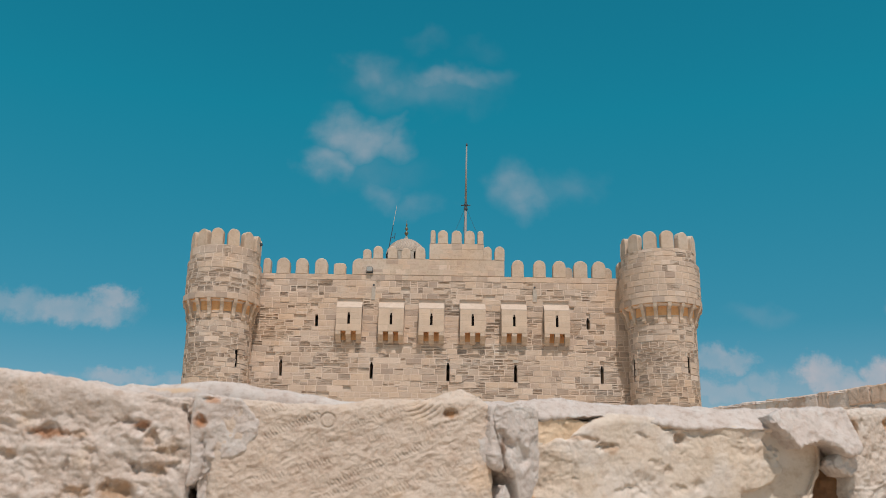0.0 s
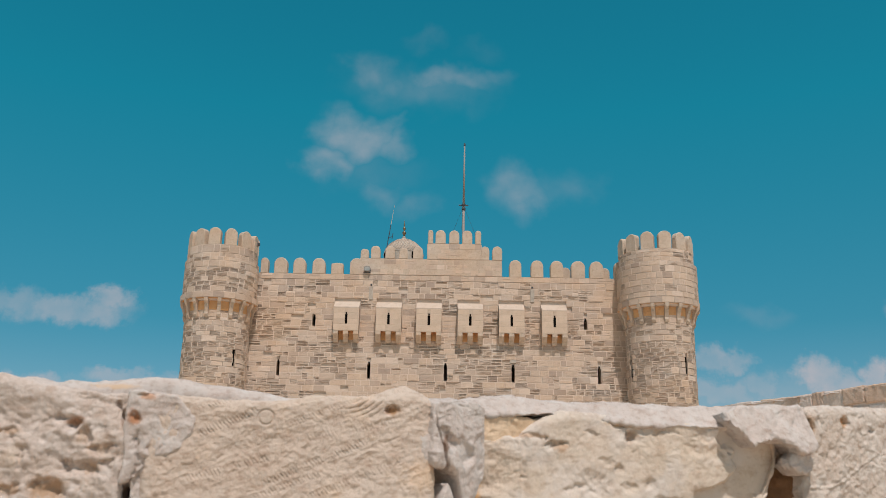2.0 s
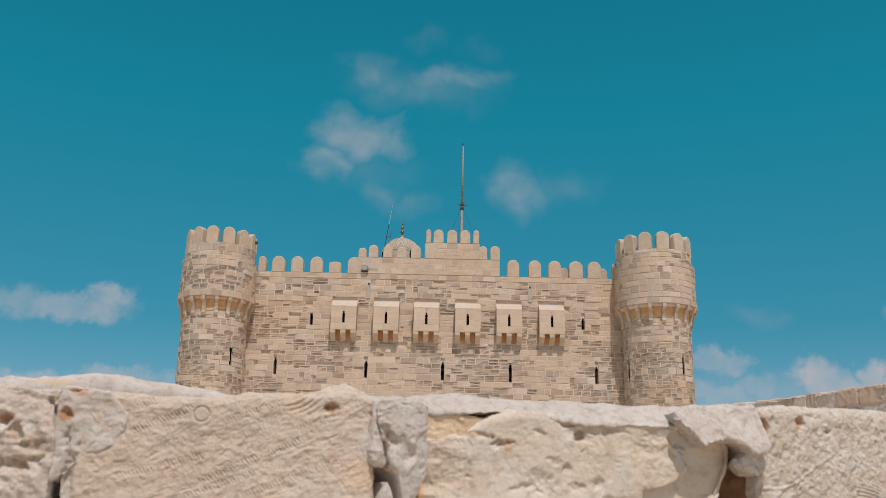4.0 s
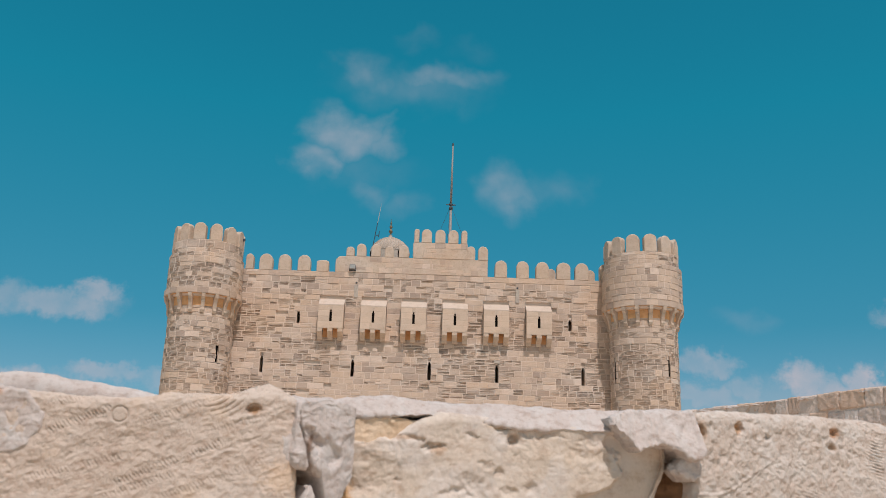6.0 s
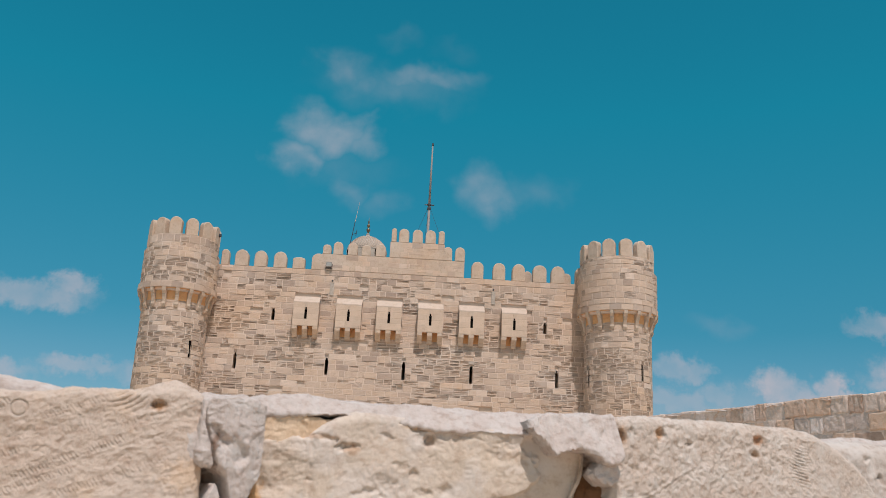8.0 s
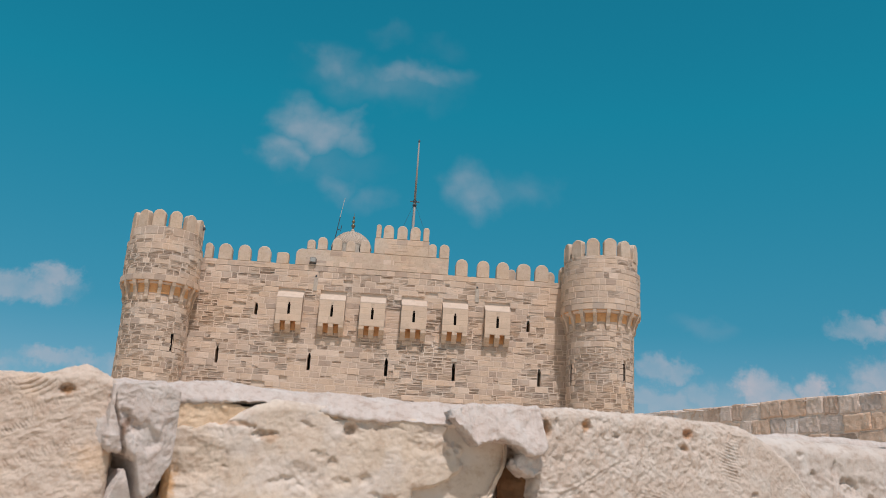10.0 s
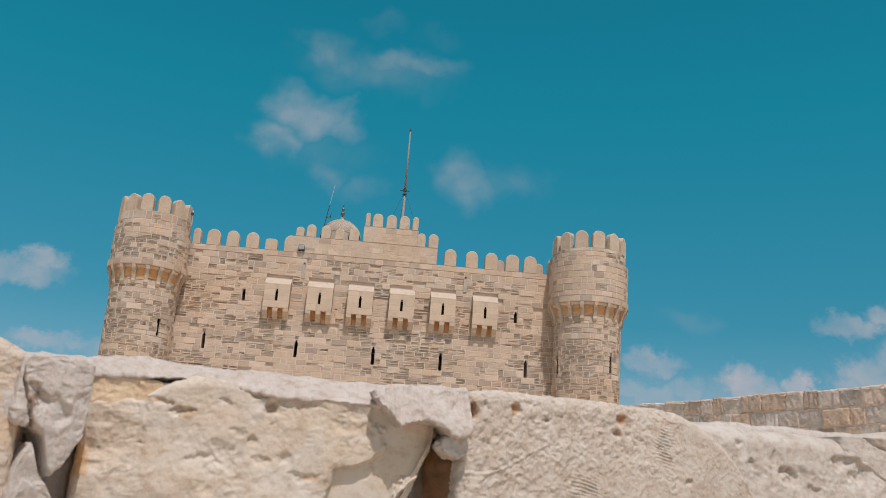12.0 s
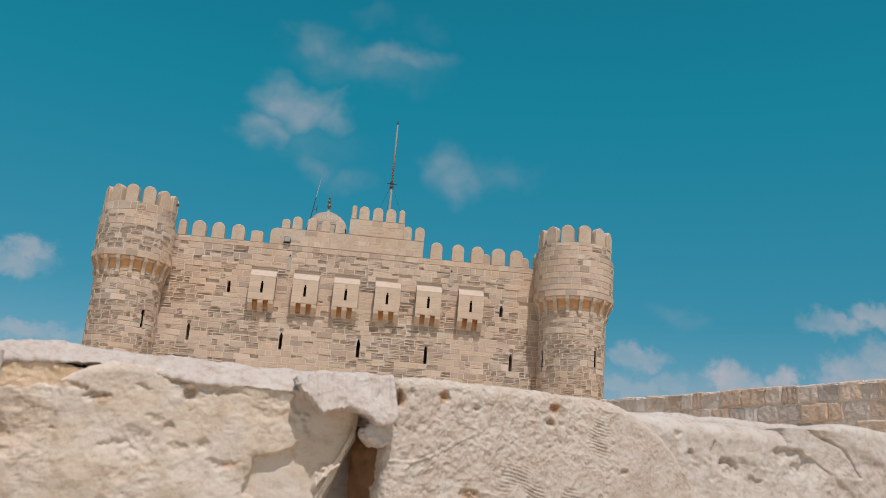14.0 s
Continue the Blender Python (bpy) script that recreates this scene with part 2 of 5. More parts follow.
M_MORTAR = limestone("castle_mortar", ((0.51, 0.40, 0.318), (0.585, 0.465, 0.375), (0.645, 0.525, 0.43)), 30, 0.6, 0.3, 0.01, zones=True)
M_ASHLAR = limestone("smooth_ashlar", ((0.37, 0.278, 0.207), (0.495, 0.38, 0.29), (0.56, 0.445, 0.35)), 22, 2.6, 0.8, 0.03, zones=True)
M_ASHLAR_PIECE = limestone("ashlar_piece", ((0.47, 0.355, 0.265), (0.545, 0.42, 0.322), (0.59, 0.462, 0.36)), 26, 1.4, 0.5, 0.02, rand="object", tone=0.35)
M_CAP = limestone("pale_cap_stone", ((0.42, 0.325, 0.255), (0.505, 0.40, 0.32), (0.555, 0.452, 0.372)), 30, 1.5, 0.2, 0.01)
M_DOME = limestone("carved_dome_stone", ((0.260, 0.221, 0.182), (0.390, 0.338, 0.286), (0.494, 0.429, 0.364)), 24, 2.0, 0.5, 0.02)
M_SAND = limestone("sandy_ground", ((0.48, 0.37, 0.27), (0.62, 0.49, 0.37), (0.68, 0.55, 0.43)), 8, 0.15, 0.4, 0.03)
# stains in the near blocks; UMBER also paints shade into cracks and joints
RUSTY, TAN, UMBER = (0.36, 0.16, 0.07), (0.44, 0.29, 0.19), (0.20, 0.11, 0.065)
M_ROUGH = limestone("weathered_limestone", ((0.414, 0.320, 0.259), (0.526, 0.423, 0.357), (0.592, 0.498, 0.442)), 260, 14, 0.6, 0.004, dust=(0.62, 0.54, 0.49), stain=(0.60, 0.46, 0.34), spots=(
    (-0.681, 1.6400, 0.024, 0.007, RUSTY, 0.85), (-0.644, 1.6390, 0.012, 0.005, TAN, 0.7), (-0.577, 1.6510, 0.012, 0.006, RUSTY, 0.8), (-0.566, 1.6370, 0.008, 0.012, TAN, 0.6),
    (-0.600, 1.5760, 0.024, 0.014, TAN, 0.95), (-0.642, 1.5750, 0.018, 0.008, TAN, 0.8), (-0.556, 1.6010, 0.014, 0.007, TAN, 0.7), (-0.547, 1.6230, 0.018, 0.004, TAN, 0.6), (-0.721, 1.6150, 0.012, 0.007, TAN, 0.6), (-0.519, 1.6530, 0.006, 0.014, UMBER, 0.7)))
M_TOOLED = limestone("tooled_limestone", ((0.442, 0.338, 0.268), (0.540, 0.428, 0.348), (0.592, 0.484, 0.404)), 320, 12, 0.5, 0.003, dust=(0.56, 0.46, 0.385), stain=(0.61, 0.46, 0.34), spots=((-0.212, 1.674, 0.011, 0.0075, (0.36, 0.20, 0.105), 1.0), (-0.17, 1.60, 0.03, 0.02, (0.62, 0.44, 0.30), 0.6)))
M_SMOOTH = limestone("creamy_limestone", ((0.470, 0.376, 0.287), (0.564, 0.461, 0.367), (0.602, 0.508, 0.428)), 200, 9, 0.4, 0.003, dust=(0.61, 0.54, 0.485), stain=(0.62, 0.51, 0.42), spots=(
    (-0.030, 1.659, 0.026, 0.004, TAN, 0.7), (0.012, 1.645, 0.012, 0.008, TAN, 0.7), (0.115, 1.664, 0.011, 0.008, TAN, 0.6), (0.10, 1.679, 0.024, 0.004, (0.56, 0.38, 0.23), 0.8),
    (0.172, 1.578, 0.016, 0.005, (0.50, 0.32, 0.22), 0.7), (-0.108, 1.580, 0.014, 0.030, (0.52, 0.30, 0.14), 0.9), (0.04, 1.60, 0.05, 0.03, (0.63, 0.55, 0.49), 0.7), (0.342, 1.55, 0.016, 0.07, UMBER, 0.95)))
M_GRAIN = limestone("grainy_limestone", ((0.432, 0.343, 0.277), (0.526, 0.432, 0.362), (0.592, 0.503, 0.437)), 280, 14, 0.5, 0.0035, dust=(0.60, 0.535, 0.48), stain=(0.60, 0.53, 0.48), spots=(
    (0.388, 1.6880, 0.008, 0.013, (0.50, 0.32, 0.20), 0.9), (0.452, 1.6980, 0.007, 0.011, (0.46, 0.27, 0.15), 1.0), (0.636, 1.7040, 0.012, 0.009, (0.44, 0.25, 0.15), 1.0), (0.632, 1.6830, 0.009, 0.006, TAN, 0.8), (0.50, 1.5660, 0.018, 0.010, TAN, 0.8)))
M_PALE = limestone("whitish_limestone", ((0.393, 0.321, 0.273), (0.491, 0.415, 0.362), (0.536, 0.473, 0.424)), 220, 10, 0.4, 0.003, dust=(0.57, 0.515, 0.47))
M_LIME = limestone("white_lime_mortar", ((0.420, 0.344, 0.294), (0.513, 0.433, 0.389), (0.562, 0.491, 0.451)), 260, 16, 0.5, 0.0035, dust=(0.565, 0.515, 0.48), spots=(
    (-0.510, 1.656, 0.009, 0.010, RUSTY, 0.9), (-0.497, 1.682, 0.011, 0.005, (0.48, 0.26, 0.15), 0.8), (-0.488, 1.622, 0.003, 0.009, RUSTY, 0.8), (-0.147, 1.640, 0.004, 0.016, UMBER, 0.8),
    (-0.57, 1.708, 0.03, 0.004, (0.58, 0.40, 0.25), 0.7), (0.315, 1.651, 0.016, 0.004, (0.42, 0.20, 0.09), 0.9)))
M_RUST = limestone("ochre_filling", ((0.13, 0.065, 0.035), (0.20, 0.10, 0.05), (0.29, 0.165, 0.09)), 200, 18, 0.4, 0.004)
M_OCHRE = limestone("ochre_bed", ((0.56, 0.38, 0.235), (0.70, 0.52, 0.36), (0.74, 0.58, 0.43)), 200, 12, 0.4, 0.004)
M_BLOCK = limestone("boundary_block", ((0.50, 0.40, 0.35), (0.605, 0.50, 0.445), (0.67, 0.575, 0.52)), 60, 5.0, 0.8, 0.012, rand="object", pits=40, stain=(0.60, 0.44, 0.31))
M_BROWN = limestone("boundary_block_brown", ((0.45, 0.31, 0.235), (0.58, 0.42, 0.325), (0.65, 0.505, 0.415)), 60, 5.0, 0.8, 0.012, rand="object", pits=40, stain=(0.62, 0.54, 0.47))
M_METAL = plain("galvanised_steel", (0.25, 0.228, 0.212), 0.75, 0.1)
M_DARK = plain("dark_iron_and_hole", (0.05, 0.06, 0.07), 0.6, 0.3)
M_BRASS = plain("aged_brass", (0.17, 0.13, 0.08), 0.45, 0.6)
# near-black colour standing for the shade inside slits and windows
M_INNER_SHADE = plain("painted_inner_shade", (0.010, 0.008, 0.007), 0.95)
M_INNER_SHADE.node_tree.nodes["Principled BSDF"].inputs["Specular IOR Level"].default_value = 0.0
# soffit stone with warm bounced light put into its colour
M_BOUNCE = limestone("bounce_tinted_soffit", ((0.48, 0.245, 0.105), (0.64, 0.335, 0.148), (0.70, 0.41, 0.205)), 30, 1.6, 0.3, 0.01)
M_LENS = plain("lamp_glass", (0.34, 0.34, 0.32), 0.3, 0.0)

# ---------------------------------------------------------------- mesh helpers


def mesh_of(name, verts, faces, mat, smooth=False):
    me = bpy.data.meshes.new(name)
    me.from_pydata([tuple(v) for v in verts], [], [tuple(int(i) for i in f) for f in faces])
    me.materials.append(mat)
    if smooth:
        me.polygons.foreach_set("use_smooth", [True] * len(me.polygons))
    me.update()
    return me


def welded(me):
    bm = bmesh.new()
    bm.from_mesh(me)
    bmesh.ops.remove_doubles(bm, verts=bm.verts, dist=0.0005)
    bm.to_mesh(me)
    bm.free()
    return me


def part(name, me, parent, m=None, label=""):
    ob = new(name, me)
    ob.parent = parent
    if m is not None:
        ob.matrix_basis = m
    return tagged(ob, label) if label else ob


class Soup:
    """Collects boxes, prisms and tubes into one mesh."""

    def __init__(self):
        self.v, self.f = [], []

    def add(self, verts, faces):
        n = len(self.v)
        self.v += [tuple(p) for p in verts]
        self.f += [tuple(i + n for i in q) for q in faces]
        return self

    def box(self, x0, x1, y0, y1, z0, z1, bevel=0.0):
        if bevel <= 0:
            return self.add([(x, y, z) for x in (x0, x1) for y in (y0, y1) for z in (z0, z1)],
                            [(0, 1, 3, 2), (4, 6, 7, 5), (0, 4, 5, 1), (2, 3, 7, 6), (0, 2, 6, 4), (1, 5, 7, 3)])
        bm = bmesh.new()
        bmesh.ops.create_cube(bm, size=1.0)
        for v in bm.verts:
            v.co = Vector(((x0 + x1) / 2 + v.co.x * (x1 - x0), (y0 + y1) / 2 + v.co.y * (y1 - y0), (z0 + z1) / 2 + v.co.z * (z1 - z0)))
        bmesh.ops.bevel(bm, geom=list(bm.edges), offset=bevel, segments=2, affect="EDGES")
        bm.verts.index_update()
        self.add([v.co[:] for v in bm.verts], [[v.index for v in f.verts] for f in bm.faces])
        bm.free()
        return self

    def prism(self, outline, a, b, axis="y", chamfer=0.0):
        """An outline of (p, q) swept from a to b along an axis, with chamfered ends."""
        n = len(outline)
        cx, cz = sum(p for p, _ in outline) / n, sum(q for _, q in outline) / n

        def ring(at, inset):
            out = []
            for p, q in outline:
                d = math.hypot(p - cx, q - cz) or 1
                k = max(0.0, 1 - inset / d)
                p2, q2 = cx + (p - cx) * k, cz + (q - cz) * k
                out.append((p2, at, q2) if axis == "y" else ((at, p2, q2) if axis == "x" else (p2, q2, at)))
            return out

        rings = [ring(a, chamfer), ring(a + chamfer, 0), ring(b - chamfer, 0), ring(b, chamfer)] if chamfer else [ring(a, 0), ring(b, 0)]
        verts = [v for r in rings for v in r]
        faces = [(k * n + i, k * n + (i + 1) % n, (k + 1) * n + (i + 1) % n, (k + 1) * n + i) for k in range(len(rings) - 1) for i in range(n)]
        faces += [tuple(range(n - 1, -1, -1)), tuple(range((len(rings) - 1) * n, len(rings) * n))]
        return self.add(verts, faces)

    def tube(self, p0, p1, r0, r1=None, n=10):
        p0, p1, r1 = Vector(p0), Vector(p1), r0 if r1 is None else r1
        q = (p1 - p0).to_track_quat("Z", "Y")
        ring = lambda p, r: [p + q @ Vector((r * math.cos(k * 2 * math.pi / n), r * math.sin(k * 2 * math.pi / n), 0)) for k in range(n)]
        return self.add(ring(p0, r0) + ring(p1, r1), [(i, (i + 1) % n, n + (i + 1) % n, n + i) for i in range(n)] + [tuple(range(n - 1, -1, -1)), tuple(range(n, 2 * n))])

    def lathe(self, profile, cx=0.0, cy=0.0, n=48, a0=0.0, a1=2 * math.pi):
        full = abs(a1 - a0 - 2 * math.pi) < 1e-6
        cols = n if full else n + 1
        verts = [(cx + r * math.cos(a0 + (a1 - a0) * k / n), cy + r * math.sin(a0 + (a1 - a0) * k / n), z) for r, z in profile for k in range(cols)]
        faces = [(j * cols + i, j * cols + (i + 1) % cols, (j + 1) * cols + (i + 1) % cols, (j + 1) * cols + i) for j in range(len(profile) - 1) for i in range(n)]
        return self.add(verts, faces)

    def mesh(self, name, mat, smooth=False):
        me = mesh_of(name, self.v, self.f, mat, smooth)
        bm = bmesh.new()
        bm.from_mesh(me)
        bmesh.ops.recalc_face_normals(bm, faces=bm.faces)
        bm.to_mesh(me)
        bm.free()
        return me


def scramble(ix, iy, iz, seed):
    h = (ix.astype(np.int64) * 374761393 + iy.astype(np.int64) * 668265263 + iz.astype(np.int64) * 2147483647 + seed * 974634721) & 0xFFFFFFFF
    h = ((h ^ (h >> 13)) * 1274126177) & 0xFFFFFFFF
    h = ((h ^ (h >> 16)) * 2246822519) & 0xFFFFFFFF
    return ((h ^ (h >> 15)) & 0xFFFFFF) / float(0xFFFFFF)


def smooth_noise(p, freq, seed=0):
    q = p * np.asarray(freq, float)
    i = np.floor(q)
    t = q - i
    t = t * t * (3 - 2 * t)
    out = 0
    for dx in (0, 1):
        for dy in (0, 1):
            for dz in (0, 1):
                w = (t[:, 0] if dx else 1 - t[:, 0]) * (t[:, 1] if dy else 1 - t[:, 1]) * (t[:, 2] if dz else 1 - t[:, 2])
                out = out + w * scramble(i[:, 0] + dx, i[:, 1] + dy, i[:, 2] + dz, seed)
    return out * 2 - 1


def fractal(p, freq, octaves=4, seed=0, gain=0.5):
    freq = np.asarray(freq, float)
    return sum(gain ** k * smooth_noise(p, freq * 2.03 ** k, seed + 17 * k) for k in range(octaves))


def cells(p, freq, seed=0):
    q = p * np.asarray(freq, float)
    i = np.floor(q)
    best = np.full(len(p), 9.0)
    for dx in (-1, 0, 1):
        for dy in (-1, 0, 1):
            for dz in (-1, 0, 1):
                c = i + (dx, dy, dz)
                f = [scramble(c[:, 0], c[:, 1], c[:, 2], seed + k) for k in range(3)]
                best = np.minimum(best, np.sqrt(sum((c[:, k] + f[k] - q[:, k]) ** 2 for k in range(3))))
    return best


def rise(a, b, x):
    t = np.clip((x - a) / (b - a), 0, 1)
    return t * t * (3 - 2 * t)


# ---------------------------------------------------------------- ground
me = Soup()
ring_r = [0.0, 5, 15, 40, 90, 200, 500, 1200, 2600, 4200]
n_ang = 48
gv = [(0, 0, 0)] + [(r * math.cos(k * 2 * math.pi / n_ang), r * math.sin(k * 2 * math.pi / n_ang), 0.0) for r in ring_r[1:] for k in range(n_ang)]
gf = [(0, 1 + k, 1 + (k + 1) % n_ang) for k in range(n_ang)]
for j in range(len(ring_r) - 2):
    a, b = 1 + j * n_ang, 1 + (j + 1) * n_ang
    gf += [(a + k, b + k, b + (k + 1) % n_ang, a + (k + 1) % n_ang) for k in range(n_ang)]
ground = new("ground", mesh_of("ground", gv, gf, M_SAND))
tagged(ground, "pale sandy stone ground round the castle", "ground", kind="structure")

# ---------------------------------------------------------------- castle
rng = random.Random(7)
castle = new("castle")
castle.matrix_basis = pose(2, 50, 0, 0, 0, -2.376)
tagged(castle, "sand-coloured stone castle with round corner towers and rounded merlons", "castle")

WALL_TOP = 14.70
SLITS = [(-9.11, 8.92, 9.82), (-4.12, 8.84, 9.77), (0.10, 8.78, 9.78), (3.82, 8.76, 9.72), (8.57, 8.76, 9.72), (-7.28, 11.72, 12.36), (7.88, 11.77, 12.41)]
BOXES = [-5.43, -3.09, -0.86, 1.43, 3.72, 6.09]
BOX_HALF = 0.70
BACKING = 0.085      # the wall's core lies this far behind its stones


def holed_wall(x0, x1, z0, z1, holes, y0, deep):
    """A wall face at y0 with slits cut into it to the depth given."""
    s = Soup()
    xs = sorted({x0, x1, *[h[0] for h in holes], *[h[1] for h in holes]})
    zs = sorted({z0, z1, *[h[2] for h in holes], *[h[3] for h in holes]})
    for a, b in zip(xs, xs[1:]):
        for c, d in zip(zs, zs[1:]):
            if not any(h[0] - 1e-6 <= a and b <= h[1] + 1e-6 and h[2] - 1e-6 <= c and d <= h[3] + 1e-6 for h in holes):
                s.add([(a, y0, c), (b, y0, c), (b, y0, d), (a, y0, d)], [(0, 1, 2, 3)])
    for a, b, c, d in holes:
        y1 = y0 + deep
        s.add([(a, y0, c), (b, y0, c), (b, y0, d), (a, y0, d), (a, y1, c), (b, y1, c), (b, y1, d), (a, y1, d)],
              [(0, 4, 7, 3), (1, 2, 6, 5), (0, 1, 5, 4), (3, 7, 6, 2), (4, 5, 6, 7)])
    return s


holes = []
for x, a, b in SLITS:
    w = 0.09
    holes += [(x - w, x + w, a, b - 0.12), (x - w * 0.55, x + w * 0.55, b - 0.12, b)]
soup = holed_wall(-11.6, 11.2, 0.0, WALL_TOP, holes, BACKING, 1.6)
# the rest of the keep: sides, back and roof
soup.add([(-11.6, BACKING, 0), (-11.6, 27, 0), (-11.6, 27, WALL_TOP), (-11.6, BACKING, WALL_TOP)], [(0, 1, 2, 3)])
soup.add([(11.2, BACKING, 0), (11.2, 27, 0), (11.2, 27, WALL_TOP), (11.2, BACKING, WALL_TOP)], [(0, 3, 2, 1)])
soup.add([(-11.6, 27, 0), (11.2, 27, 0), (11.2, 27, WALL_TOP), (-11.6, 27, WALL_TOP)], [(0, 1, 2, 3)])
soup.add([(-11.6, BACKING, WALL_TOP), (11.2, BACKING, WALL_TOP), (11.2, 27, WALL_TOP), (-11.6, 27, WALL_TOP)], [(0, 1, 2, 3)])
front_wall = part("front_wall", welded(mesh_of("front_wall", soup.v, soup.f, M_MORTAR)), castle, None, "coursed rubble wall with pale mortar and arrow slits")


def arch_outline(w, h, n=8, flat=0.0):
    """Merlon front: straight sides and a rounded head."""
    r = w / 2
    hr = r * (1 - flat)
    return [(-r, 0), (r, 0)] + [(r * math.cos(math.pi * k / n), h - hr + hr * math.sin(math.pi * k / n)) for k in range(n + 1)]


def merlon_mesh(w, h, t, flat=0.0):
    return Soup().prism(arch_outline(w, h, 10, flat), -t / 2, t / 2, "y", 0.035).mesh("merlon", M_ASHLAR)


def merlon(x, z, w, h, parent, y=0.24, t=0.46, flat=0.0, lean=0.0):
    return part("merlon", merlon_mesh(w, h, t, flat), parent, pose(x, y, z, lean * 0.5, lean, rng.uniform(-1.5, 1.5)))


parapet = part("parapet", Soup().box(-11.0, 10.7, 0.005, 0.48, WALL_TOP - 0.3, WALL_TOP + 0.02, 0.03).mesh("parapet", M_ASHLAR), castle)
for x, w, h, flat in [(-10.25, 0.42, 0.92, 0), (-9.33, 0.74, 0.95, 0), (-8.27, 0.70, 0.95, 0), (-7.17, 0.72, 0.95, 0), (-6.12, 0.68, 0.68, 0.7), (-5.02, 0.76, 0.97, 0.1),
                      (3.98, 0.68, 1.02, 0), (5.22, 0.70, 1.02, 0), (6.33, 0.72, 1.02, 0), (7.54, 0.78, 1.02, 0.15), (8.58, 0.76, 1.02, 0), (9.85, 0.5, 1.0, 0)]:
    merlon(x, WALL_TOP, w, h, parapet, flat=flat, lean=rng.uniform(-0.6, 0.6))
for x in (6.95, 9.22):
    merlon(x, WALL_TOP, 0.52, 0.86, parapet, y=1.1)
# raised middle of the parapet
raised = part("raised_parapet", Soup().box(-4.88, 3.22, 0.0, 0.5, WALL_TOP, 15.68, 0.03).mesh("raised_parapet", M_ASHLAR), castle)
for x, w, h in [(-4.60, 0.46, 0.56), (-3.98, 0.54, 0.76), (-3.15, 0.54, 0.76), (-2.39, 0.52, 0.66), (-1.57, 0.56, 0.76), (2.26, 0.48, 0.82), (2.95, 0.56, 0.84)]:
    merlon(x, 15.67, w, h, raised, flat=0.25 if x == -4.60 else 0.0)
turret = part("turret", Soup().box(-1.05, 2.06, 0.004, 1.9, 15.66, 16.62, 0.03).mesh("turret", M_ASHLAR), castle)
for x, w in [(-0.86, 0.28), (-0.29, 0.58), (0.49, 0.58), (1.23, 0.58), (1.86, 0.34)]:
    merlon(x, 16.61, w, 0.82, turret)
for x in (0.0, 1.0):
    part("slot", Soup().box(x - 0.06, x + 0.06, -0.012, 0.1, 15.05, 15.55, 0.01).mesh("slot", M_STONE), raised)


def machicolation(x):
    h = BOX_HALF
    s = holed_wall(x - h, x + h, 11.38, 12.72, [(x - 0.07, x + 0.07, 11.76, 12.30), (x - 0.04, x + 0.04, 12.30, 12.42)], -0.5, 0.14)
    # the slit is closed behind; a near-black block paints its inner shade
    for a, b in ((x - h, x - h + 0.16), (x + h - 0.16, x + h)):
        s.box(a, b, -0.499, 0.1, 11.38, 12.72)
    s.add([(x - h + 0.16, -0.36, 11.38), (x + h - 0.16, -0.36, 11.38), (x + h - 0.16, -0.36, 12.72), (x - h + 0.16, -0.36, 12.72)], [(0, 1, 2, 3)])
    s.add([(x - h, -0.5, 11.38), (x + h, -0.5, 11.38), (x + h, -0.36, 11.38), (x - h, -0.36, 11.38)], [(0, 1, 2, 3)])
    body = part("machicolation", s.mesh("machicolation", M_ASHLAR), castle, None, "projecting ashlar box with a narrow arrow slit")
    slit = Soup().box(x - 0.068, x + 0.068, -0.44, -0.30, 11.70, 12.45)
    part("slit", slit.mesh("slit", M_INNER_SHADE), body, None, "near-black block painting the shade inside the arrow slit")
    cap = Soup().prism([(-0.505, 12.66), (0.1, 12.66), (0.1, 13.10), (-0.03, 13.10), (-0.505, 12.72)], x - h - 0.005, x + h + 0.005, "x")
    part("cap", cap.mesh("cap", M_CAP), body, None, "pale sloping stone cap")
    side = Soup().prism([(0.0, 10.78), (-0.14, 10.80), (-0.22, 10.95), (-0.30, 11.0), (-0.42, 11.12), (-0.49, 11.20), (-0.49, 11.40), (0.0, 11.40)], -0.14, 0.14, "x")
    me = side.mesh("bracket", M_ASHLAR)
    # orange in these gaps is bounced light painted as stone colour
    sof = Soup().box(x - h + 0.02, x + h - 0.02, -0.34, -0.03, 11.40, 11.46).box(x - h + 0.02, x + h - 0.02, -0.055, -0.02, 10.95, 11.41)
    part("soffit", sof.mesh("soffit", M_BOUNCE), body, None, "stone between the brackets with orange bounced light painted in")
    for dx in (-h + 0.14, 0.0, h - 0.14):
        part("bracket", me, body, pose(x + dx, 0, 0))


for x in BOXES:
    machicolation(x)


# ---- stones of walls: a unit mesh with a worn front, scaled to size
STEPS = (-0.5, -0.46, -0.2, 0.02, 0.22, 0.46, 0.5)


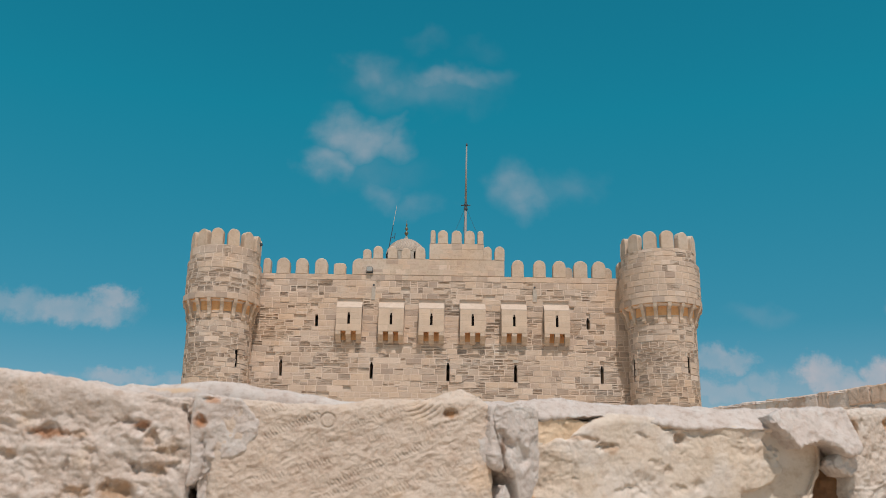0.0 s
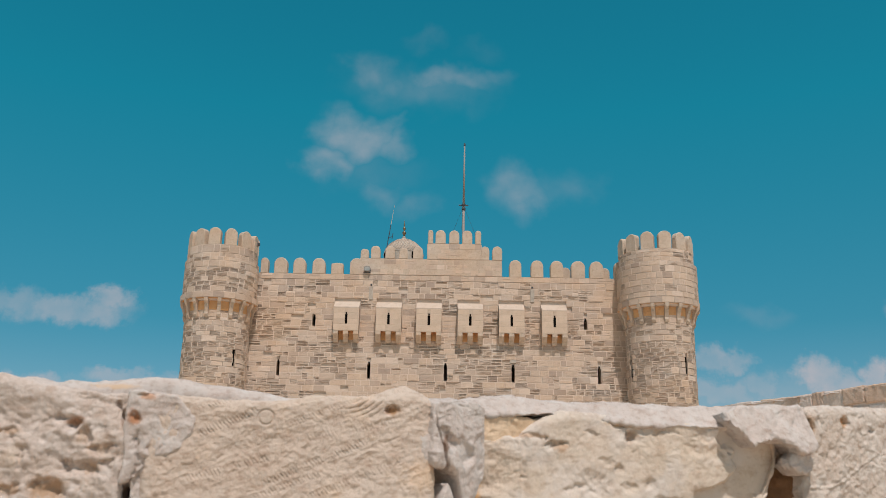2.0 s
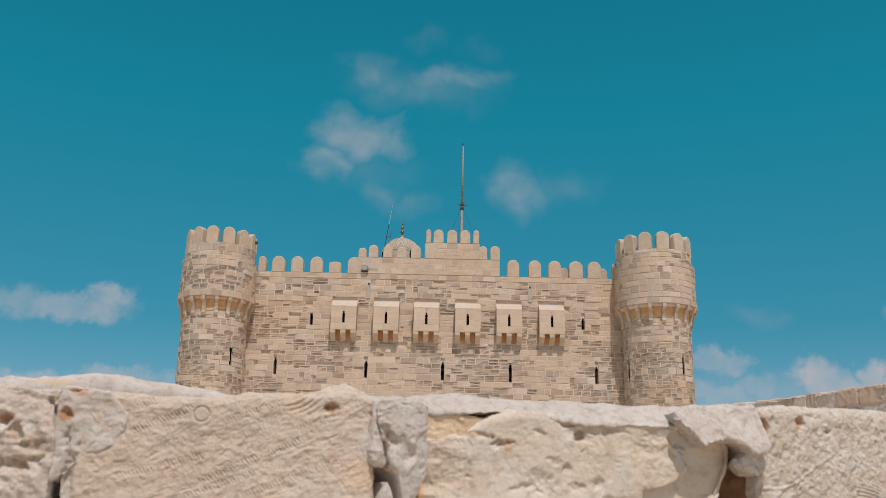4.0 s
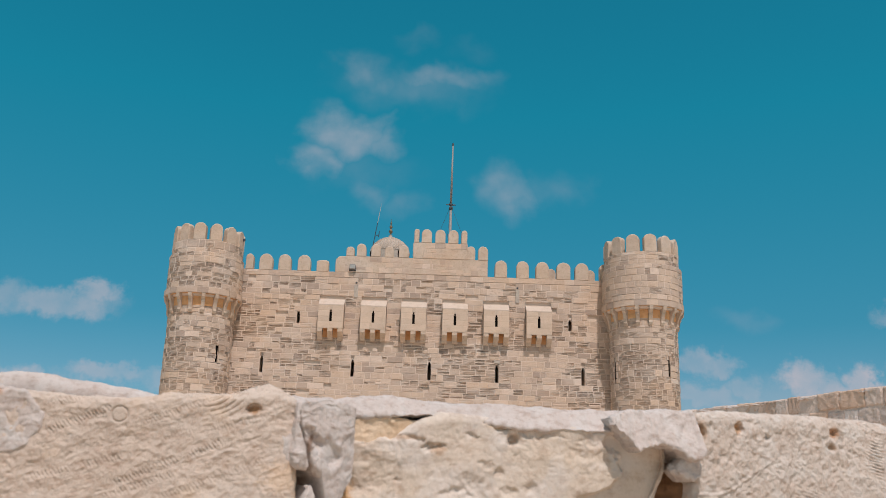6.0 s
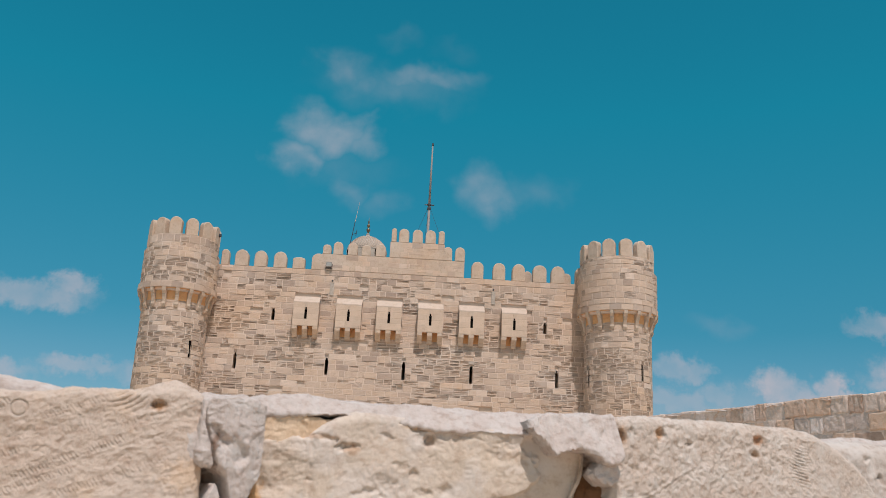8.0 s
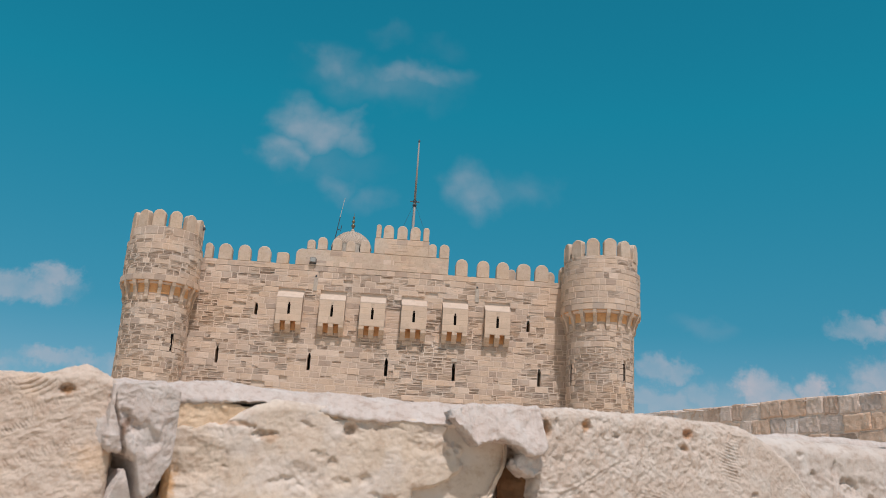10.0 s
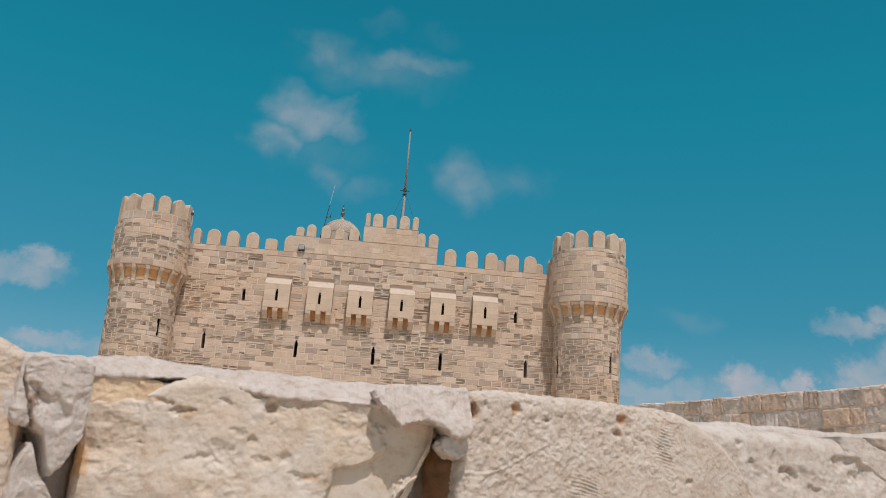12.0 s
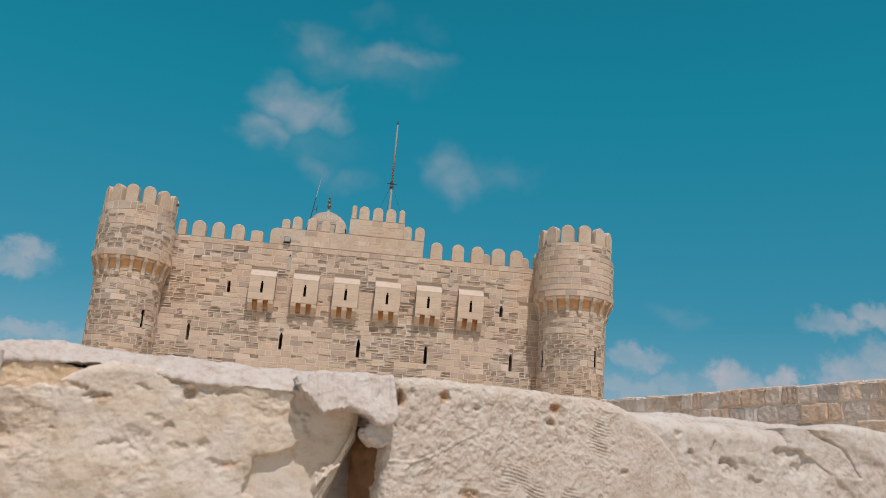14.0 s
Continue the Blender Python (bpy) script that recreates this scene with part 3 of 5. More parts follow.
def stone_mesh(seed, eroded, n=6):
    """Sound stones swell a little out of their joints; eroded ones have weathered back behind the mortar, in ledges."""
    r = random.Random(seed)
    verts, faces = [], []
    rises = (-0.5, -0.44, -0.16, 0.14, 0.44, 0.5)
    ledge = {}
    if eroded:
        lo, hi = r.uniform(-0.24, -0.08), r.uniform(0.08, 0.30)
        rises = (-0.5, -0.45, lo - 0.07, lo, hi - 0.07, hi, 0.45, 0.5)
        ledge = {r.choice((3, 5, 5)): r.randrange(0, 4)}
        slope = r.uniform(-0.06, 0.06)
    m = len(rises) - 1
    back = r.uniform(-0.004, 0.022)
    grid = lambda i, j: j * (n + 1) + i
    for j in range(m + 1):
        for i in range(n + 1):
            u, w = STEPS[i], rises[j]
            rim_vert = i in (0, n) or j in (0, m)
            if eroded:
                y = back + r.uniform(-0.008, 0.008) + (0.012 if j >= m - 1 else 0.0)
                if j in ledge and ledge[j] <= i <= ledge[j] + 3:
                    y += 0.034
                elif j + 1 in ledge and ledge[j + 1] <= i <= ledge[j + 1] + 3:
                    y -= 0.022
                w += (slope * u if not rim_vert else 0) + r.uniform(-0.03, 0.03)
                u += r.uniform(-0.012, 0.012)
            else:
                y = -0.007 + (0.006 if rim_vert else r.uniform(-0.004, 0.004))
                u, w = u + r.uniform(-0.008, 0.008), w + r.uniform(-0.018, 0.018)
            verts.append((u, y, w))
    for j in range(m):
        for i in range(n):
            faces.append((grid(i, j), grid(i + 1, j), grid(i + 1, j + 1), grid(i, j + 1)))
    rim = [grid(i, 0) for i in range(n)] + [grid(n, j) for j in range(m)] + [grid(i, m) for i in range(n, 0, -1)] + [grid(0, j) for j in range(m, 0, -1)]
    base = len(verts)
    for k in rim:
        verts.append((verts[k][0] * 1.01, 0.09, verts[k][2] * 1.02))
    for a in range(len(rim)):
        b = (a + 1) % len(rim)
        faces.append((rim[b], rim[a], base + a, base + b))
    return verts, faces


VARIANTS = [stone_mesh(40 + k, k % 3 == 0) for k in range(24)]
SOUND = [k for k in range(24) if k % 3]
UNIT = [mesh_of("stone", v, f, M_STONE if k % 3 else M_WORN) for k, (v, f) in enumerate(VARIANTS)]


def decay(x, z, seed=0):
    """How likely a stone is to be eroded: it goes by patches of the wall."""
    p = np.array([[x, 0.0, z]])
    return float(np.clip(0.42 + 0.55 * smooth_noise(p, (0.33, 1, 0.6), 71 + seed)[0] + 0.25 * smooth_noise(p, (0.9, 1, 1.2), 72 + seed)[0] - (0.22 if z > 12.9 else 0.0), 0.03, 0.85))


def joint_frame(soup, x, z, w, h, r, bend=None):
    """The mortar round one stone: a flat ring with an uneven inner edge that goes back to the core."""
    ring = []
    for sx, sz in ((-1, -1), (1, -1), (1, 1), (-1, 1)):
        ring.append((x + sx * w / 2, z + sz * h / 2, sx * r.uniform(0.012, 0.026), sz * r.uniform(0.011, 0.023)))
    face = -0.002 + r.uniform(-0.004, 0.004)
    pts = [(a, face, c) for a, c, _, _ in ring] + [(a - da, face, c - dc) for a, c, da, dc in ring] + [(a - da * 1.1, 0.087, c - dc * 1.1) for a, c, da, dc in ring]
    quads = [(k, (k + 1) % 4, 4 + (k + 1) % 4, 4 + k) for k in range(4)] + [(4 + k, 4 + (k + 1) % 4, 8 + (k + 1) % 4, 8 + k) for k in range(4)]
    soup.add([bend(p) for p in pts] if bend else pts, quads)


def courses(z0, z1, r):
    z, out = z0, []
    while z < z1 - 0.12:
        h = min(r.choice((0.24, 0.27, 0.29, 0.31, 0.33, 0.36)), z1 - z)
        if z1 - z - h < 0.14:
            h = z1 - z
        out.append((z, h))
        z += h
    return out


def lay(x0, x1, z0, z1, blocked, r):
    """Stones (x, z, w, h) in courses, stopping at blocked rectangles."""
    out = []
    for z, h in courses(z0, z1, r):
        cuts = sorted((a, b) for a, b, c, d in blocked if c < z + h - 0.02 and d > z + 0.02)
        spans, at = [], x0
        for a, b in cuts:
            if a > at:
                spans.append((at, a))
            at = max(at, b)
        spans.append((at, x1))
        for a, b in spans:
            x = a - (r.uniform(0, 0.4) if a == x0 else 0)
            while x < b - 0.05:
                w = r.choice((0.32, 0.42, 0.50, 0.56, 0.62, 0.70, 0.86))
                if b - x - w < 0.25:
                    w = b - x
                lo = max(x, a)
                if r.random() < 0.20 and h > 0.26:
                    k = r.uniform(0.4, 0.6)
                    out.append(((lo + x + w) / 2, z + h * k / 2, x + w - lo, h * k))
                    out.append(((lo + x + w) / 2, z + h * (k + 1) / 2, x + w - lo, h * (1 - k)))
                elif r.random() > 0.02:
                    out.append(((lo + x + w) / 2, z + h / 2, x + w - lo, h))
                x += w
    return out


blocked = [(x - 0.10, x + 0.10, a - 0.02, b + 0.02) for x, a, b in SLITS] + [(x - BOX_HALF - 0.02, x + BOX_HALF + 0.02, 11.45, 13.15) for x in BOXES]
wall_stones = lay(-10.95, 10.7, 6.6, WALL_TOP - 0.32, blocked, random.Random(3))
rest, worn_rest, joints = Soup(), Soup(), Soup()
count = 0
for x, z, w, h in wall_stones:
    joint_frame(joints, x, z, w, h, rng)
    w, h = w - 0.036, h - 0.032
    eroded = rng.random() < decay(x, z)
    k = 3 * rng.randrange(8) if eroded else rng.choice(SOUND)
    dy = rng.choice((-0.010, -0.004, 0.0, 0.0, 0.004, 0.006)) - (0.03 if not eroded and rng.random() < 0.08 else 0)
    if z > 10.35 and -8.6 < x < 8.6 and count < 300:
        count += 1
        part("stone", UNIT[k], front_wall, Matrix.LocRotScale((x, dy, z), None, (w, 1, h)))
    else:
        v, f = VARIANTS[k]
        (worn_rest if eroded else rest).add([(x + a * w, b + dy, z + c * h) for a, b, c in v], f)
tagged(part("eroded_stonework", mesh_of("eroded_stonework", worn_rest.v, worn_rest.f, M_WORNS), front_wall), kind="stuff")
tagged(part("joints", mesh_of("joints", joints.v, joints.f, M_MORTAR), front_wall), kind="stuff")
# parapet faces
for x, z, w, h in lay(-4.86, 3.2, WALL_TOP + 0.02, 15.64, [], random.Random(5)) + lay(-1.03, 2.04, 15.70, 16.6, [], random.Random(6)):
    if rng.random() < 0.55:
        v, f = VARIANTS[rng.choice(SOUND)]
        rest.add([(x + a * (w - 0.02), 0.0 + b * 0.7, z + c * (h - 0.02)) for a, b, c in v], f)
for x, z, w, h in lay(-10.95, 10.6, WALL_TOP - 0.31, WALL_TOP + 0.0, [], random.Random(9)):
    v, f = VARIANTS[rng.choice(SOUND)]
    rest.add([(x + a * (w - 0.02), b * 0.7, z + c * (h - 0.02)) for a, b, c in v], f)
tagged(part("stonework", mesh_of("stonework", rest.v, rest.f, M_STONES), front_wall), kind="stuff")
part("lintel", Soup().box(3.66, 3.98, -0.03, 0.1, 9.80, 9.97, 0.012).mesh("lintel", M_DOME), front_wall)
FACING = [mesh_of("ashlar", [(a, b2 * 0.55, c) for a, b2, c in VARIANTS[k][0]], VARIANTS[k][1], M_ASHLAR_PIECE) for k in (1, 2, 4, 5, 7, 8)]
fr = random.Random(44)
for box_part, x in zip([o for o in castle.children if o.name.startswith("machicolation")], BOXES):
    z = 11.40
    for h in (0.34, 0.30, 0.34, 0.28):
        cut = fr.uniform(-0.25, 0.25)
        spans = [(x - BOX_HALF, x + cut), (x + cut, x + BOX_HALF)]
        if z < 12.40 and z + h > 11.78:
            spans = [(x - BOX_HALF, x - 0.085), (x + 0.085, x + BOX_HALF)]
        for a, c in spans:
            part("ashlar", fr.choice(FACING), box_part, Matrix.LocRotScale(((a + c) / 2, -0.5, z + h / 2), None, (c - a - 0.016, 1, h - 0.014)))
        z += h
# drain stones under the parapet
for x in (-4.15, 4.92):
    part("drain_stone", Soup().box(x - 0.11, x + 0.11, -0.05, 0.1, 13.25, 14.0, 0.015).mesh("drain_stone", M_DOME), front_wall)
    # no opening here: a dark box paints the shade in the drain hole
    part("drain_hole", Soup().box(x - 0.05, x + 0.05, -0.03, 0.05, 14.06, 14.16, 0.01).mesh("drain_hole", M_DARK), front_wall)


# ---- round corner towers
def tower(cx, cy, r_low, r_ring, r_drum, r_top, z_ring, z_step, z_top, z_merlon, slits, seed, n_corbel, turn):
    r = random.Random(seed)
    s = Soup().lathe([(r_low + 0.07, 0), (r_low - 0.06, 4), (r_low - 0.085, 6), (r_low - 0.085, z_ring - 0.15), (r_drum - 0.16, z_ring - 0.12), (r_drum - 0.12, z_ring), (r_drum - 0.105, z_ring + 0.3), (r_drum - 0.105, z_step + 0.035), (r_drum - 0.02, z_step + 0.04), (r_drum - 0.02, z_step + 0.05), (r_top - 0.085, z_step + 0.05), (r_top - 0.085, z_top - 0.03), (r_top, z_top - 0.025), (r_top, z_top), (r_top - 0.42, z_top), (r_top - 0.42, z_top - 0.6), (0.01, z_top - 0.6)], n=72)
    core = part("corner_tower", s.mesh("corner_tower", M_MORTAR, False), castle, pose(cx, cy, 0), "round stone corner tower with a corbelled upper drum")
    band = Soup().lathe([(r_drum - 0.2, z_ring), (r_ring, z_ring), (r_ring + 0.02, z_ring + 0.05), (r_ring + 0.02, z_ring + 0.30), (r_ring - 0.02, z_ring + 0.36), (r_drum - 0.2, z_ring + 0.36)], n=72)
    ring_band = part("ring_band", band.mesh("ring_band", M_ASHLAR), core, None, "smooth stone ring over the corbels")
    n_ring = 22
    rv = []
    for at, z_a, z_b in ((r_ring + 0.035, z_ring + 0.03, z_ring + 0.33), (r_ring - 0.05, z_ring - 0.0, z_ring + 0.35)):
        for zz in (z_a, z_b):
            rv += [(at * math.cos(t), at * math.sin(t), zz) for t in [(k / 4 - 0.5) * (2 * math.pi / n_ring - 0.012) for k in range(5)]]
    rf = [(i, i + 1, 6 + i, 5 + i) for i in range(4)] + [(10 + i, i, 5 + i, 15 + i) for i in (0, 4)] + [(i, 10 + i, 11 + i, i + 1) for i in range(4)] + [(5 + i, 6 + i, 16 + i, 15 + i) for i in range(4)]
    rs = Soup().add(rv, rf).mesh("ring_stone", M_STONE)
    for k in range(n_ring):
        part("ring_stone", rs, core, pose(0, 0, 0, 0, 0, 360 * k / n_ring + turn))
    # under the ring, bounced light is painted as orange stone
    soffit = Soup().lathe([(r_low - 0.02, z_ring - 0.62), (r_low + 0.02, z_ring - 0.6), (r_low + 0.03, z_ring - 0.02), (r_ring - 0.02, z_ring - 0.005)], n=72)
    part("soffit", soffit.mesh("soffit", M_BOUNCE), core, None, "stone between the corbels with orange bounced light painted in")
    d = r_ring - r_low
    prof = [(r_low - 0.1, z_ring - 1.02), (r_low + 0.06, z_ring - 1.00), (r_low + 0.12, z_ring - 0.86), (r_low + 0.10, z_ring - 0.74), (r_low + 0.5 * d, z_ring - 0.50), (r_low + 0.62 * d, z_ring - 0.42), (r_low + 0.62 * d, z_ring - 0.32), (r_low + d, z_ring - 0.18), (r_low + d + 0.03, z_ring + 0.01), (r_low - 0.1, z_ring + 0.01)]
    me = Soup().prism(prof, -0.10, 0.10, "y", 0.015).mesh("corbel", M_ASHLAR)
    for k in range(n_corbel):
        part("corbel", me, core, pose(0, 0, 0, 0, 0, turn + 360 * k / n_corbel))
    # merlons, bent to the ring
    n_m = 13
    for k in range(n_m):
        a = 2 * math.pi * (k + 0.5) / n_m + radians(turn)
        w = 2 * math.pi * (r_top - 0.2) / n_m * 0.78
        m = Matrix.Translation((math.cos(a) * (r_top - 0.2), math.sin(a) * (r_top - 0.2), z_top - 0.02)) @ pose(0, 0, 0, 0, 0, math.degrees(a) + 90)
        part("merlon", merlon_mesh(w, z_merlon - z_top, 0.38, r.choice((0, 0, 0.1, 0.25))), core, m)
    # stones
    sets = {}
    joined, worn_joined, joints = Soup(), Soup(), Soup()
    made = 0

    def bend_at(radius, mid):
        return lambda p: ((radius - p[1]) * math.sin(mid + p[0] / radius), -(radius - p[1]) * math.cos(mid + p[0] / radius), p[2])

    def bent(radius, w, v):
        out = []
        for a, b, c in v:
            ang, rad = a * (w - 0.034) / radius, radius - b
            out.append((rad * math.sin(ang), -rad * math.cos(ang), c))
        return out

    for z0, z1, radius in ((5.5, z_ring - 1.0, r_low), (z_ring - 1.0, z_ring - 0.12, r_low), (z_ring + 0.36, z_step + 0.04, r_drum - 0.02), (z_step + 0.05, z_top - 0.02, r_top)):
        for z, h in courses(z0, z1, r):
            span = 2 * math.pi * 0.56
            ang = -span / 2 + r.uniform(0, 0.2)
            while ang < span / 2:
                wk = r.choice((0.32, 0.40, 0.48, 0.58, 0.72))
                mid = ang + wk / radius / 2
                ang += wk / radius
                hit = [sa for sa, c, d2 in slits if abs(mid - sa) < (wk / 2 + 0.06) / radius and c < z + h and d2 > z]
                if hit:
                    for lo, hi in ((mid - wk / radius / 2, hit[0] - 0.07 / radius), (hit[0] + 0.07 / radius, mid + wk / radius / 2)):
                        if (hi - lo) * radius > 0.12:
                            v, f = VARIANTS[r.choice(SOUND)]
                            half = (lo + hi) / 2
                            ca, sb = math.cos(half), math.sin(half)
                            joined.add([(a2 * ca - b2 * sb, a2 * sb + b2 * ca, z + h / 2 + c * (h - 0.030)) for a2, b2, c in bent(radius, (hi - lo) * radius, v)], f)
                    continue
                joint_frame(joints, 0, z + h / 2, wk, h, r, bend_at(radius, mid))
                eroded = r.random() < decay(cx + radius * mid, z, seed) + (0.18 if z < z_ring - 1.0 else 0.10)
                k = 3 * r.randrange(8) if eroded else r.choice(SOUND)
                proud = r.choice((-0.008, 0.0, 0.0, 0.006))
                if 8.0 < z < z_ring - 0.5 and abs(mid) < 1.5 and made < 150:
                    made += 1
                    kk = 3 * r.randrange(3) if eroded else r.choice(SOUND[:5])
                    key = (kk, wk, round(radius, 3))
                    if key not in sets:
                        v, f = VARIANTS[kk]
                        sets[key] = mesh_of("stone", bent(radius, wk, v), f, M_STONE if kk % 3 else M_WORN)
                    part("stone", sets[key], core, Matrix.LocRotScale((0, 0, z + h / 2), Euler((0, 0, mid)), (1 - proud / radius, 1 - proud / radius, h - 0.030)))
                else:
                    v, f = VARIANTS[k]
                    ca, sa = math.cos(mid), math.sin(mid)
                    pts = bent(radius - proud, wk, v)
                    (worn_joined if eroded else joined).add([(p * ca - q * sa, p * sa + q * ca, z + h / 2 + c * (h - 0.030)) for p, q, c in pts], f)
    tagged(part("stonework", mesh_of("stonework", joined.v, joined.f, M_STONES), core), kind="stuff")
    tagged(part("eroded_stonework", mesh_of("eroded_stonework", worn_joined.v, worn_joined.f, M_WORNS), core), kind="stuff")
    tagged(part("joints", mesh_of("joints", joints.v, joints.f, M_MORTAR), core), kind="stuff")
    for sa, c, d2 in slits:
        # tower slits are near-black bars painted as shade, not openings
        sl = Soup().box(-0.06, 0.06, -r_low + 0.035, -r_low + 0.3, c, d2, 0.02)
        part("slit", sl.mesh("slit", M_INNER_SHADE), core, pose(0, 0, 0, 0, 0, math.degrees(sa)), "near-black bar painting the shade inside a narrow arrow slit")
    return core


tower(-12.47, -0.6, 1.76, 2.06, 2.03, 1.92, 12.62, 14.86, 15.62, 16.60, [(0.85, 9.1, 9.98)], 11, 18, 4.0)
tower(11.81, -0.6, 1.85, 2.20, 2.22, 2.05, 12.72, 15.0, 15.78, 16.80, [(-1.22, 8.9, 9.9), (0.55, 9.05, 9.95)], 12, 18, 9.0)

# ---- dome behind the parapet
dome_r, dome_z, dome_h = 1.25, 17.92, 1.12
prof = [(dome_r + 0.03, 16.2), (dome_r + 0.03, 17.86), (dome_r + 0.06, 17.88), (dome_r + 0.05, 17.93)]
DOME_CURVE = ((0.0, 1.0), (0.1, 0.99), (0.28, 0.935), (0.45, 0.84), (0.62, 0.685), (0.76, 0.51), (0.88, 0.30), (0.95, 0.16), (1.0, 0.09))


def dome_radius(share):
    """Radius of the pointed dome at a share of its height."""
    return dome_r * float(np.interp(share, [a for a, _ in DOME_CURVE], [b for _, b in DOME_CURVE]))


prof += [(dome_radius(k / 24), dome_z + dome_h * k / 24) for k in range(25)] + [(0.11, 19.08), (0.12, 19.12), (0.02, 19.2)]
dome = part("dome", Soup().lathe(prof, n=56).mesh("dome", M_DOME, False), castle, pose(-2.70, 7.0, 0), "small pointed stone dome with carved net pattern")
studs = Soup()
for j in range(13):
    share = 0.03 + j * 0.066
    rr, zz = dome_radius(share), dome_z + dome_h * share
    lift = math.atan2(dome_radius(share - 0.03) - dome_radius(share + 0.03), 0.06 * dome_h)
    n_s = max(8, int(46 * rr / dome_r))
    for k in range(n_s):
        b = 2 * math.pi * (k + 0.5 * (j % 2)) / n_s
        c = Vector((rr * math.cos(b), rr * math.sin(b), zz))
        nrm = Vector((math.cos(b) * math.cos(lift), math.sin(b) * math.cos(lift), math.sin(lift)))
        studs.tube(c - nrm * 0.02, c + nrm * 0.035, 0.066, 0.046, 5)
tagged(part("stud_pattern", studs.mesh("stud_pattern", M_CAP), dome), kind="stuff")
for deg in (-153, -121, -89, -57, -25):
    a = radians(deg)
    # each window is a solid near-black arch painting the shade within
    w = Soup().prism(arch_outline(0.30, 0.52), -0.05, 0.05, "y")
    part("window", w.mesh("window", M_INNER_SHADE), dome, Matrix.Translation((math.cos(a) * (dome_r + 0.02), math.sin(a) * (dome_r + 0.02), 17.38)) @ pose(0, 0, 0, 0, 0, deg + 90))
fin = Soup().lathe([(0.02, 19.1), (0.05, 19.15), (0.05, 19.25), (0.12, 19.36), (0.13, 19.44), (0.05, 19.54), (0.05, 19.6), (0.10, 19.68), (0.10, 19.74), (0.04, 19.82), (0.035, 19.9), (0.06, 19.95), (0.05, 20.0), (0.015, 20.1), (0.012, 20.26), (0.0, 20.28)], n=16)
part("finial", fin.mesh("finial", M_BRASS, True), dome, None, "aged brass finial with stacked balls")


def castle_point(x, y, z):
    return castle.matrix_basis @ Vector((x, y, z))


# ---- flagpole, mast, floodlight on the castle roof
pole = new("flagpole")
pole.matrix_basis = Matrix.Translation(castle_point(1.28, 12.0, WALL_TOP))
tagged(pole, "tall bare grey steel flagpole on the castle roof", "flagpole")
part("lower_pole", Soup().tube((0, 0, 0), (0, 0, 8.55), 0.095, 0.09, 14).mesh("lower_pole", M_METAL, True), pole)
part("upper_pole", Soup().tube((0, 0, 8.5), (0.03, 0, 13.1), 0.085, 0.05, 12).mesh("upper_pole", M_METAL, True), pole)
part("collar", Soup().tube((0, 0, 8.40), (0, 0, 8.52), 0.15, 0.15, 14).tube((-0.34, 0, 8.45), (0.34, 0, 8.45), 0.04).box(-0.14, 0.14, -0.14, 0.14, 8.1, 8.26, 0.03).mesh("collar", M_DARK), pole, None, "dark iron collar")
part("pole_cap", Soup().tube((0.03, 0, 13.08), (0.03, 0, 13.26), 0.08, 0.05, 12).mesh("pole_cap", M_DARK), pole)
for dx, dy in ((-1.45, 0.4), (1.6, 0.4), (-0.45, -0.6)):
    part("guy_wire", Soup().tube((0.0, 0, 8.4), (dx, dy, 4.6 if dx != -0.45 else 3.0), 0.010, 0.010, 5).mesh("guy_wire", M_DARK), pole)

mast = new("antenna_mast")
mast.matrix_basis = Matrix.Translation(castle_point(-3.72, 6.2, WALL_TOP))
tagged(mast, "thin leaning radio mast beside the dome", "antenna")
part("mast_pole", Soup().tube((-0.54, 0, 0), (0.18, 0, 5.0), 0.028, 0.024, 8).mesh("mast_pole", M_DARK), mast)
part("whip", Soup().tube((0.18, 0, 5.0), (0.38, 0, 6.35), 0.02, 0.008, 6).mesh("whip", M_CAP), mast)
part("side_arm", Soup().tube((0.05, 0, 4.1), (0.30, 0, 4.22), 0.02).tube((0.28, 0, 4.05), (0.33, 0, 4.45), 0.02).mesh("side_arm", M_DARK), mast)

lamp = new("floodlight")
lamp.matrix_basis = Matrix.Translation(castle_point(-4.42, -0.10, 14.80))
tagged(lamp, "small grey floodlight bracketed on the parapet", "floodlight")
part("housing", Soup().box(-0.17, 0.17, -0.10, 0.06, 0.05, 0.35, 0.03).mesh("housing", M_METAL), lamp)
part("lamp_front", Soup().box(-0.14, 0.14, -0.115, -0.095, 0.08, 0.31, 0.005).mesh("lamp_front", M_LENS), lamp, None, "dark glass front")
part("bracket", Soup().box(-0.20, 0.20, 0.0, 0.19, 0.0, 0.04, 0.01).box(0.17, 0.20, -0.03, 0.03, 0.0, 0.25, 0.005).mesh("bracket", M_DARK), lamp)

# unidentified small dark object, built as a box on an added bracket
small_fixture = new("dark_fixture")
small_fixture.matrix_basis = Matrix.Translation(castle_point(-10.56, -0.75, 16.02))
tagged(small_fixture, "small dark fixture of unknown kind at a tower merlon", "lamp")
part("housing", Soup().box(-0.02, 0.13, -0.10, 0.04, 0.06, 0.20, 0.02).mesh("housing", M_DARK), small_fixture)
part("bracket", Soup().box(-0.12, 0.05, -0.02, 0.02, 0.02, 0.06, 0.008).mesh("bracket", M_METAL), small_fixture)

# ---------------------------------------------------------------- boundary wall beyond the parapet
wa, wb = Vector((9.75, 6.3, 0)), Vector((3.53, 20.0, 0))
wdir = (wb - wa).normalized()
wlen = (wb - wa).length
bwall = new("boundary_wall")
bwall.matrix_basis = Matrix.Translation(wa) @ Matrix.Rotation(math.atan2(wdir.y, wdir.x), 4, "Z")
tagged(bwall, "weathered wall of squared grey-brown stone blocks", "wall")
TOPW = 3.515
